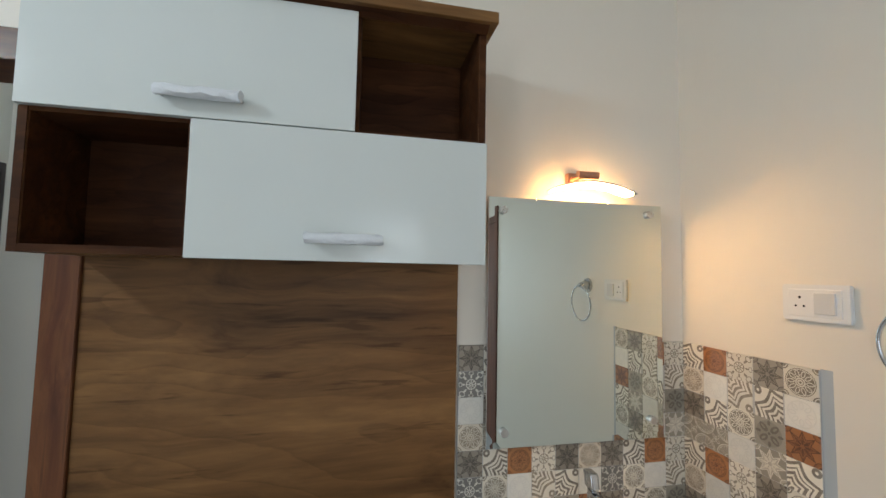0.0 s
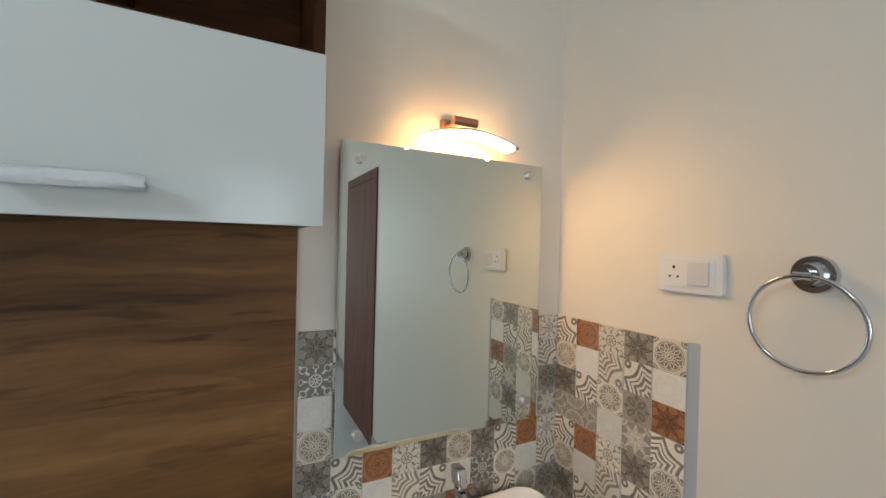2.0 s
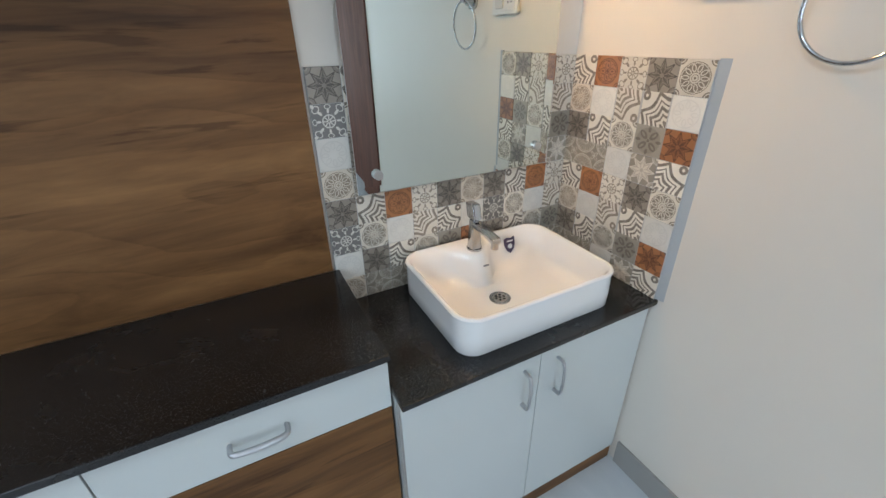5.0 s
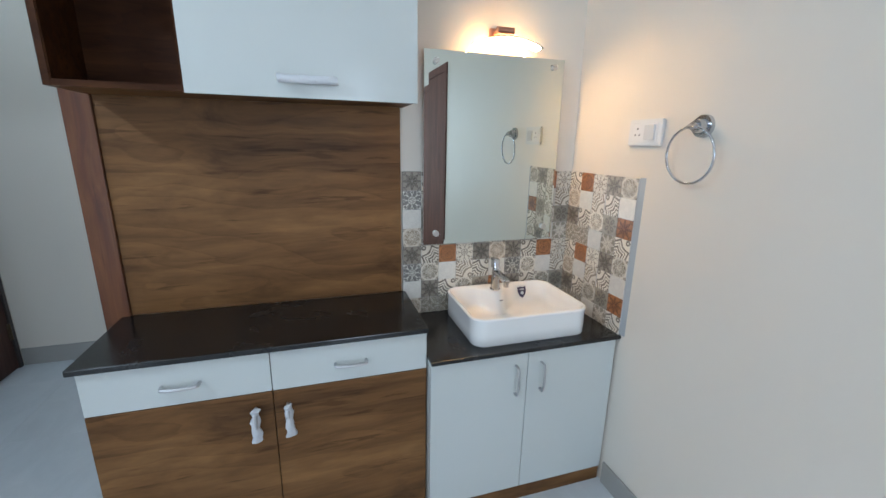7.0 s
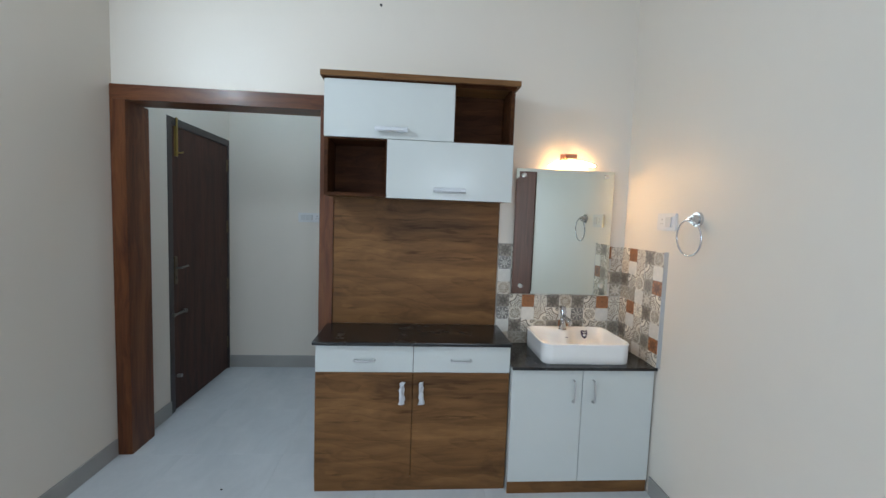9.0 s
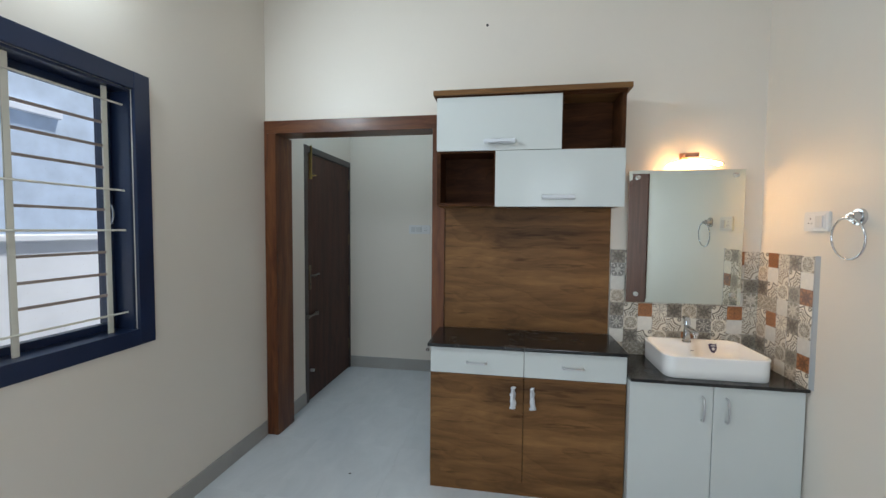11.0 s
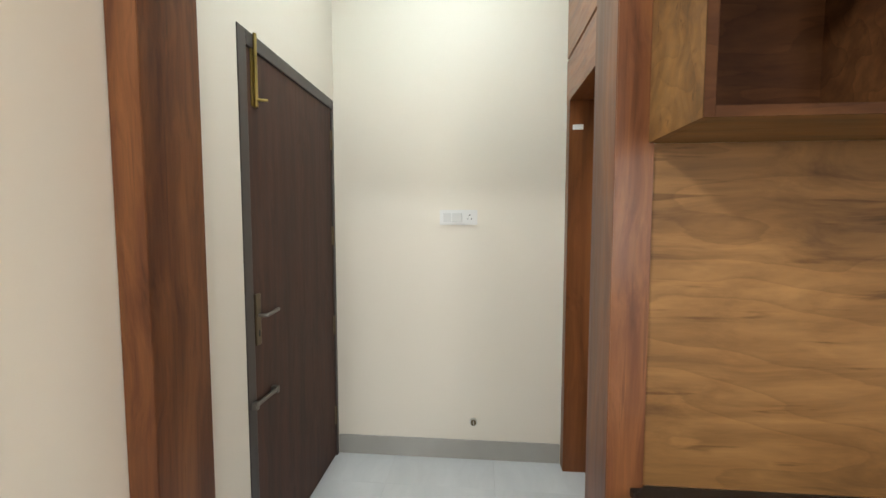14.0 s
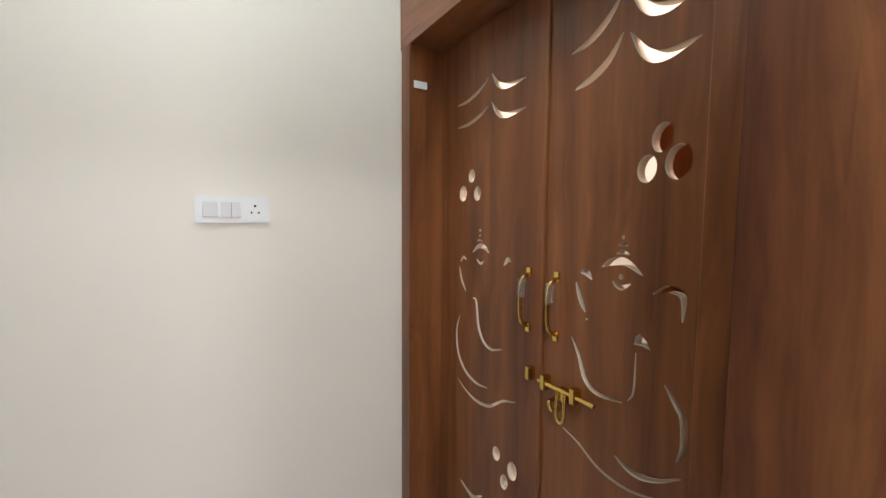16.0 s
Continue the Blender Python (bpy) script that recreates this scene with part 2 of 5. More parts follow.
SLEEVE = milky_sleeve()
MIRROR, GLASS, FILM = mirror_glass(), window_glass(), clear_plastic()
LAMP_GLOW = glow("warm_lit_acrylic", (1.0, 0.57, 0.225), 108.0)
TUBE_GLOW = glow("lit_tube", (0.85, 0.94, 1.0), 7.0)
PANEL_GLOW = glow("lit_ceiling_panel", (0.95, 0.98, 1.0), 4.0)


def patterned(name, kind, ground, ink, third):
    """A printed ceramic tile; its motif is drawn on the tile's own square from 0 to 1."""
    n = Nodes(name, 0.28)
    sep = n.tree.nodes.new("ShaderNodeSeparateXYZ")
    n.put(sep.inputs[0], n.coords("UV"))
    u, v = sep.outputs[0], sep.outputs[1]
    M = n.math
    x, y = M("SUBTRACT", u, 0.5), M("SUBTRACT", v, 0.5)
    ax, ay = M("ABSOLUTE", x), M("ABSOLUTE", y)
    r = M("SQRT", M("ADD", M("MULTIPLY", x, x), M("MULTIPLY", y, y)))
    th = M("ARCTAN2", y, x)

    def under(a, b):
        return M("LESS_THAN", a, b)

    def near(a, b, w):
        return under(M("ABSOLUTE", M("SUBTRACT", a, b)), w)

    def any_of(*items):
        out = items[0]
        for i in items[1:]:
            out = M("MAXIMUM", out, i)
        return out

    def both(a, b):
        return M("MULTIPLY", a, b)

    corner = M("SQRT", M("ADD", M("MULTIPLY", M("SUBTRACT", 0.5, ax), M("SUBTRACT", 0.5, ax)), M("MULTIPLY", M("SUBTRACT", 0.5, ay), M("SUBTRACT", 0.5, ay))))

    def spoke(count, turn=0.0):
        """Place along and across the nearest of count arms round the middle."""
        step = math.tau / count
        phi = M("MULTIPLY", M("ABSOLUTE", M("SUBTRACT", M("FRACT", M("MULTIPLY_ADD", th, 1 / step, 0.5 + turn)), 0.5)), step)
        return M("MULTIPLY", r, M("COSINE", phi)), M("MULTIPLY", r, M("SINE", phi))

    def oval_at(arm, out, a, b):
        lx, ly = M("MULTIPLY", M("SUBTRACT", arm[0], out), 1 / a), M("MULTIPLY", arm[1], 1 / b)
        return M("ADD", M("MULTIPLY", lx, lx), M("MULTIPLY", ly, ly))

    def but(a, b):
        return M("MULTIPLY", a, M("SUBTRACT", 1.0, b))

    half = 0.0
    if kind == "rosette":
        arm = spoke(10)
        disc = but(under(r, 0.44), near(r, 0.405, 0.012))
        petals = but(under(oval_at(arm, 0.275, 0.115, 0.066), 1), under(oval_at(arm, 0.275, 0.085, 0.036), 1))
        ink_at = any_of(but(disc, any_of(petals, near(r, 0.125, 0.022), both(under(r, 0.085), under(0.035, r)))),
                        but(under(corner, 0.17), near(corner, 0.115, 0.016)))
    elif kind == "star":
        arm = spoke(8)
        edge = M("ADD", M("MULTIPLY", arm[0], 0.361), M("MULTIPLY", arm[1], 0.933))
        half = any_of(under(edge, 0.166), both(under(0.12, corner), under(corner, 0.2)))
        ink_at = any_of(near(edge, 0.170, 0.013), near(edge, 0.112, 0.008), but(under(oval_at(arm, 0.145, 0.085, 0.036), 1), under(r, 0.045)),
                        both(under(r, 0.47), both(under(0.2, r), under(arm[1], 0.011))), near(corner, 0.2, 0.012), under(corner, 0.08))
    elif kind == "medallion":
        arm, slant = spoke(4), spoke(4, 0.5)
        ink_at = any_of(near(r, 0.40, 0.016), near(r, 0.35, 0.012), near(oval_at(arm, 0.19, 0.13, 0.085), 1, 0.24), under(oval_at(arm, 0.19, 0.06, 0.03), 1),
                        near(oval_at(slant, 0.24, 0.08, 0.05), 1, 0.3), under(r, 0.045), near(corner, 0.15, 0.018), near(corner, 0.08, 0.018))
    elif kind == "waves":
        q = M("SQRT", M("ADD", M("MULTIPLY", u, u), M("MULTIPLY", v, v)))
        qa = M("ARCTAN2", v, u)
        d = M("MULTIPLY", q, M("MULTIPLY_ADD", M("ABSOLUTE", M("COSINE", M("MULTIPLY", qa, 4))), 0.24, 0.86))
        leaf = M("SQRT", M("ADD", M("POWER", M("SUBTRACT", u, 0.86), 2), M("POWER", M("SUBTRACT", v, 0.86), 2)))
        ink_at = any_of(near(d, 0.36, 0.038), near(d, 0.54, 0.055), near(d, 0.71, 0.028), near(d, 0.90, 0.058), but(under(d, 0.22), near(qa, 0.785, 0.16)), both(under(leaf, 0.14), under(0.05, leaf)))
    elif kind == "fleur":
        arm, slant, rim = spoke(4), spoke(4, 0.5), spoke(8)
        ink_at = any_of(near(r, 0.185, 0.018), both(under(r, 0.165), but(under(rim[1], 0.016), under(r, 0.03))), under(oval_at(arm, 0.30, 0.075, 0.034), 1),
                        near(oval_at(arm, 0.42, 0.06, 0.085), 1, 0.3), under(oval_at(slant, 0.345, 0.09, 0.042), 1), near(oval_at(slant, 0.50, 0.085, 0.11), 1, 0.28), under(oval_at(slant, 0.62, 0.06, 0.05), 1))
    elif kind == "fans":
        ray = M("ABSOLUTE", M("COSINE", M("MULTIPLY", M("ARCTAN2", M("SUBTRACT", 0.5, ay), M("SUBTRACT", 0.5, ax)), 10)))
        ink_at = any_of(near(corner, 0.455, 0.016), near(corner, 0.40, 0.010), near(corner, 0.13, 0.014), both(under(corner, 0.40), both(under(0.14, corner), under(ray, 0.24))),
                        near(oval_at(spoke(4, 0.5), 0.10, 0.085, 0.05), 1, 0.35))
    elif kind == "bloom":
        arm, slant = spoke(4, 0.5), spoke(4)
        half = under(r, 0.42)
        ink_at = any_of(but(under(oval_at(arm, 0.25, 0.17, 0.10), 1), under(oval_at(arm, 0.27, 0.09, 0.035), 1)), under(oval_at(slant, 0.36, 0.09, 0.05), 1), under(r, 0.05))
    else:
        arm = spoke(8)
        ink_at = M("MULTIPLY", any_of(near(r, 0.40, 0.02), but(under(oval_at(arm, 0.26, 0.12, 0.075), 1), under(oval_at(arm, 0.26, 0.08, 0.04), 1)), under(corner, 0.13)), n.math("MULTIPLY", n.noise(n.coords("UV"), 5, 4), 0.42))
    ink_at = any_of(ink_at, M("MULTIPLY", half, 0.38)) if half else ink_at
    grain = n.noise(n.coords("Object"), 70, 5, 0.65)
    worn = M("MULTIPLY", ink_at, n.math("MULTIPLY_ADD", grain, 0.5, 0.62))
    base = n.mix(n.ramp(n.noise(n.coords("Object"), 22, 4), [(0.35, (0, 0, 0)), (0.75, (1, 1, 1))]), ground, third)
    col = n.mix(worn, base, ink)
    bright = n.tree.nodes.new("ShaderNodeHueSaturation")
    n.put(bright.inputs["Value"], n.math("MULTIPLY_ADD", n.random(), 0.2, 0.9))
    n.put(bright.inputs["Color"], col)
    n.bump(grain, 0.05, 0.001)
    return n.done(bright.outputs[0])


PRINTS = {
    "A": patterned("print_rosette", "rosette", (0.72, 0.66, 0.56), (0.155, 0.122, 0.090), (0.56, 0.51, 0.43)),
    "B": patterned("print_star", "star", (0.25, 0.215, 0.175), (0.070, 0.056, 0.045), (0.30, 0.26, 0.215)),
    "C": patterned("print_terracotta_medallion", "medallion", (0.40, 0.165, 0.066), (0.140, 0.056, 0.028), (0.34, 0.15, 0.068)),
    "T": patterned("print_terracotta_star", "star", (0.40, 0.165, 0.070), (0.10, 0.045, 0.028), (0.33, 0.145, 0.068)),
    "D": patterned("print_plain_stone", "none", (0.64, 0.61, 0.56), (0.40, 0.38, 0.35), (0.70, 0.67, 0.61)),
    "E": patterned("print_waves", "waves", (0.76, 0.70, 0.60), (0.125, 0.098, 0.076), (0.68, 0.62, 0.53)),
    "W": patterned("print_taupe_waves", "waves", (0.70, 0.64, 0.55), (0.21, 0.165, 0.122), (0.62, 0.56, 0.47)),
    "F": patterned("print_fleur", "fleur", (0.155, 0.145, 0.135), (0.66, 0.62, 0.55), (0.20, 0.185, 0.17)),
    "X": patterned("print_taupe_fleur", "fleur", (0.68, 0.62, 0.53), (0.20, 0.16, 0.122), (0.60, 0.54, 0.45)),
    "S": patterned("print_pale_star", "star", (0.27, 0.235, 0.19), (0.68, 0.62, 0.53), (0.31, 0.27, 0.22)),
    "L": patterned("print_pale_rosette", "rosette", (0.68, 0.60, 0.49), (0.235, 0.178, 0.130), (0.56, 0.49, 0.40)),
    "H": patterned("print_fans", "fans", (0.24, 0.205, 0.165), (0.62, 0.57, 0.48), (0.30, 0.26, 0.21)),
    "G": patterned("print_bloom", "bloom", (0.30, 0.265, 0.215), (0.135, 0.115, 0.092), (0.35, 0.31, 0.255)),
}

# ---- building helpers ----
ORIGIN = {}


def put_mesh(name, bm, material, parent=None, base=None, smooth=False, angle=40):
    """Link a bmesh given in world places as one object, under a parent or at a base of its own."""
    at = ORIGIN[parent.name] if parent else Vector(base if base is not None else (0, 0, 0))
    bmesh.ops.translate(bm, verts=bm.verts, vec=-at)
    if smooth:
        for f in bm.faces:
            f.smooth = True
        for e in bm.edges:
            if len(e.link_faces) == 2 and e.calc_face_angle(0) > radians(angle):
                e.smooth = False
    mesh = bpy.data.meshes.new(name)
    bm.to_mesh(mesh)
    bm.free()
    mesh.materials.append(material)
    ob = new(name, mesh)
    if parent:
        ob.parent = parent
    else:
        ob.location = at
    ORIGIN[ob.name] = at
    return ob


def part(name, bm, material, parent, label="", smooth=False):
    ob = put_mesh(name, bm, material, parent, smooth=smooth)
    return tagged(ob, label) if label else ob


def empty_thing(name, base, label, category, group="", kind=""):
    ob = new(name)
    ob.empty_display_size = 0.1
    ob.location = base
    ORIGIN[ob.name] = Vector(base)
    return tagged(ob, label, category, group, kind)


def structure(name, bm, material, label, category):
    return tagged(put_mesh(name, bm, material), label, category, kind="structure")


def box(x0, x1, y0, y1, z0, z1, bevel=0.0, bm=None):
    own = bm if bm is not None else bmesh.new()
    made = bmesh.ops.create_cube(own, size=1)["verts"]
    for v in made:
        v.co = Vector(((x0 + x1) / 2 + v.co.x * (x1 - x0), (y0 + y1) / 2 + v.co.y * (y1 - y0), (z0 + z1) / 2 + v.co.z * (z1 - z0)))
    if bevel:
        edges = list({e for v in made for e in v.link_edges})
        bmesh.ops.bevel(own, geom=edges, offset=bevel, segments=2, affect="EDGES", profile=0.6)
    return own


def rod(p0, p1, r, bm=None, seg=16, r2=None):
    own = bm if bm is not None else bmesh.new()
    a, b = Vector(p0), Vector(p1)
    m = Matrix.Translation((a + b) / 2) @ (b - a).to_track_quat("Z", "Y").to_matrix().to_4x4()
    bmesh.ops.create_cone(own, cap_ends=True, segments=seg, radius1=r, radius2=r if r2 is None else r2, depth=(b - a).length, matrix=m)
    return own


def tube(points, r, bm=None, seg=10, closed=False, flat=1.0):
    """A round bar along a line of points; flat squeezes it across its second axis."""
    own = bm if bm is not None else bmesh.new()
    pts = [Vector(p) for p in points]
    rings = []
    n = len(pts)
    side = None
    for i, p in enumerate(pts):
        ahead = (pts[(i + 1) % n] if closed or i < n - 1 else p) - (pts[i - 1] if closed or i > 0 else p)
        ahead.normalize()
        if side is None:
            side = ahead.orthogonal().normalized()
        side = (side - ahead * side.dot(ahead)).normalized()
        up = ahead.cross(side)
        rings.append([own.verts.new(p + side * math.cos(k * math.tau / seg) * r + up * math.sin(k * math.tau / seg) * r * flat) for k in range(seg)])
    for i in range(n if closed else n - 1):
        a, b = rings[i], rings[(i + 1) % n]
        for k in range(seg):
            own.faces.new((a[k], a[(k + 1) % seg], b[(k + 1) % seg], b[k]))
    if not closed:
        own.faces.new(rings[0][::-1])
        own.faces.new(rings[-1])
    bmesh.ops.recalc_face_normals(own, faces=own.faces)
    return own


def smooth_line(points, steps=6):
    """A Catmull-Rom line through points."""
    pts = [Vector(p) for p in points]
    pts = [2 * pts[0] - pts[1], *pts, 2 * pts[-1] - pts[-2]]
    out = []
    for a, b, c, d in zip(pts, pts[1:], pts[2:], pts[3:]):
        for i in range(steps):
            t = i / steps
            out.append(0.5 * ((2 * b) + (c - a) * t + (2 * a - 5 * b + 4 * c - d) * t * t + (3 * b - a - 3 * c + d) * t ** 3))
    return out + [pts[-2]]


def prism(outline, axis, low, high, bevel=0.0):
    """An outline of (a, b) pairs drawn out along axis from low to high; for x the pairs are y and z, for y they are x and z, for z x and y."""
    bm = bmesh.new()
    place = {"x": lambda a, b, h: (h, a, b), "y": lambda a, b, h: (a, h, b), "z": lambda a, b, h: (a, b, h)}[axis]
    lo = [bm.verts.new(place(a, b, low)) for a, b in outline]
    hi = [bm.verts.new(place(a, b, high)) for a, b in outline]
    bm.faces.new(lo)
    bm.faces.new(hi)
    for i in range(len(lo)):
        j = (i + 1) % len(lo)
        bm.faces.new((lo[i], lo[j], hi[j], hi[i]))
    bmesh.ops.recalc_face_normals(bm, faces=bm.faces)
    if bevel:
        bmesh.ops.bevel(bm, geom=list(bm.edges), offset=bevel, segments=2, affect="EDGES")
    return bm


def rounded(x0, x1, y0, y1, r, steps=6):
    """The outline of a rectangle with rounded corners."""
    out = []
    for cx, cy, a in ((x1 - r, y1 - r, 0), (x0 + r, y1 - r, 90), (x0 + r, y0 + r, 180), (x1 - r, y0 + r, 270)):
        for i in range(steps + 1):
            t = radians(a + 90 * i / steps)
            out.append((cx + r * math.cos(t), cy + r * math.sin(t)))
    return out

# ---- the large structure ----
WEST, EAST, NORTH, SOUTH, TOP = -1.917, 1.202, 1.408, -3.15, 3.15
HALL_W, HALL_E, HALL_N, WALL_BACK = -1.89, -0.535, 2.86, 1.556
A_L, A_R, A_TOP = -1.83, -0.73, 2.12          # the arch's clear opening

structure("floor", box(-2.15, 1.45, -3.40, 3.10, -0.12, -0.010), GROUT, "grey grout bed under the floor tiles", "floor")
structure("ceiling", box(-2.15, 1.45, -3.40, 3.10, TOP, TOP + 0.12), CEIL, "plain white painted ceiling", "ceiling")

bm = box(-2.115, A_L - 0.03, NORTH, WALL_BACK, 0, TOP)
box(A_R + 0.03, 1.407, NORTH, WALL_BACK, 0, TOP, bm=bm)
box(A_L - 0.03, A_R + 0.03, NORTH, WALL_BACK, A_TOP + 0.03, TOP, bm=bm)
structure("wall_north", bm, WALL, "cream painted wall with a wide framed opening to a hall", "wall")

D2_S, D2_N = -2.55, -0.70                      # the door in the east wall
bm = box(EAST, EAST + 0.2, D2_N + 0.07, NORTH, 0, TOP)
box(EAST, EAST + 0.2, SOUTH, D2_S - 0.07, 0, TOP, bm=bm)
box(EAST, EAST + 0.2, D2_S - 0.07, D2_N + 0.07, 2.17, TOP, bm=bm)
structure("wall_east", bm, WALL, "plain cream painted wall beside the wash basin", "wall")

W_S, W_N, W_B, W_T = -0.59, 0.39, 1.00, 2.09   # the west window's clear opening
bm = box(WEST - 0.2, WEST, SOUTH, -2.75, 0, TOP)
# over the unseen doorway, added to let the west fill in
box(WEST - 0.2, WEST, -2.75, -1.55, 2.15, TOP, bm=bm)
box(WEST - 0.2, WEST, -1.55, W_S, 0, TOP, bm=bm)
box(WEST - 0.2, WEST, W_N, NORTH, 0, TOP, bm=bm)
box(WEST - 0.2, WEST, W_S, W_N, 0, W_B, bm=bm)
box(WEST - 0.2, WEST, W_S, W_N, W_T, TOP, bm=bm)
structure("wall_west", bm, WALL, "cream painted wall with a barred window and an added unseen doorway", "wall")

# south wall, out of view; its opening is added for the fill light
bm = box(-2.115, -1.40, SOUTH - 0.2, SOUTH, 0, TOP)
box(1.0, 1.407, SOUTH - 0.2, SOUTH, 0, TOP, bm=bm)
box(-1.40, 1.0, SOUTH - 0.2, SOUTH, 0, 0.70, bm=bm)
box(-1.40, 1.0, SOUTH - 0.2, SOUTH, 2.40, TOP, bm=bm)
structure("wall_south", bm, WALL, "cream painted wall with a wide unseen opening added for fill light", "wall")

# the hall: west wall with a door, north wall, east wall with the shrine doors
H_S, H_N, H_T = 1.885, 2.847, 2.155            # outside of the hall door's frame
bm = box(HALL_W - 0.2, HALL_W, WALL_BACK, H_S, 0, TOP)
box(HALL_W - 0.2, HALL_W, H_S, HALL_N, H_T, TOP, bm=bm)
box(HALL_W - 0.2, HALL_W, H_N, HALL_N, 0, H_T, bm=bm)
box(HALL_W - 0.25, HALL_W - 0.2, H_S - 0.1, HALL_N, 0, H_T + 0.1, bm=bm)
structure("wall_hall_west", bm, WALL, "cream painted hall wall around a brown door", "wall")
structure("wall_hall_north", box(-2.09, -0.30, HALL_N, HALL_N + 0.2, 0, TOP), WALL, "cream painted end wall of the hall", "wall")
P_S, P_N, P_T = 1.69, 2.775, 2.105             # the shrine frame's clear opening
bm = box(HALL_E + 0.012, HALL_E + 0.19, WALL_BACK, P_S - 0.01, 0, TOP)
box(HALL_E + 0.012, HALL_E + 0.19, P_S - 0.01, HALL_N, 2.75, TOP, bm=bm)
box(HALL_E + 0.205, HALL_E + 0.25, P_N + 0.0, HALL_N, 0, 2.75, bm=bm)
structure("wall_hall_east", bm, WALL, "cream painted hall wall above wooden shrine doors", "wall")
bm = box(1.0, 1.2, WALL_BACK, HALL_N + 0.2, 0, TOP)
box(-0.30, 1.0, HALL_N, HALL_N + 0.2, 0, TOP, bm=bm)
structure("wall_shrine", bm, CEIL, "white painted wall inside the small shrine room", "wall")

# skirting
def skirting(x0, x1, y0, y1, h=0.105):
    structure("baseboard", box(x0, x1, y0, y1, 0.0, h, 0.002), SKIRT, "low grey tile skirting along the wall", "baseboard")


skirting(WEST, WEST + 0.010, -1.55, NORTH - 0.03)
skirting(EAST - 0.010, EAST, D2_N + 0.07, 0.955)
skirting(EAST - 0.010, EAST, SOUTH, D2_S - 0.07)
skirting(HALL_W, HALL_W + 0.010, WALL_BACK, H_S)
skirting(HALL_W + 0.004, HALL_E - 0.002, HALL_N - 0.010, HALL_N, 0.118)
skirting(WEST + 0.010, EAST - 0.010, SOUTH, SOUTH + 0.010)

# wooden lining of the arch: casings, deep reveals and a beam
arch = empty_thing("arch_frame", (A_L, NORTH, 0), "polished mahogany frame lining the wide opening to the hall", "door frame", kind="structure")
CF = 1.384
part("jamb", prism([(A_L - 0.0845, CF), (A_L, CF), (A_L, 1.598), (A_L - 0.028, 1.598), (A_L - 0.028, NORTH - 0.003), (A_L - 0.0845, NORTH - 0.003)], "z", 0, A_TOP, 0.002), MAHOGANY, arch)
part("jamb", prism([(A_R + 0.083, CF), (A_R, CF), (A_R, WALL_BACK), (A_R + 0.028, WALL_BACK), (A_R + 0.028, NORTH - 0.003), (A_R + 0.083, NORTH - 0.003)], "z", 0, A_TOP, 0.002), MAHOGANY, arch)
part("beam", prism([(CF, A_TOP), (CF, A_TOP + 0.086), (NORTH - 0.003, A_TOP + 0.086), (NORTH - 0.003, A_TOP + 0.028), (WALL_BACK, A_TOP + 0.028), (WALL_BACK, A_TOP)], "x", A_L - 0.0845, A_R + 0.083, 0.002), MAHOGANY_X, arch)


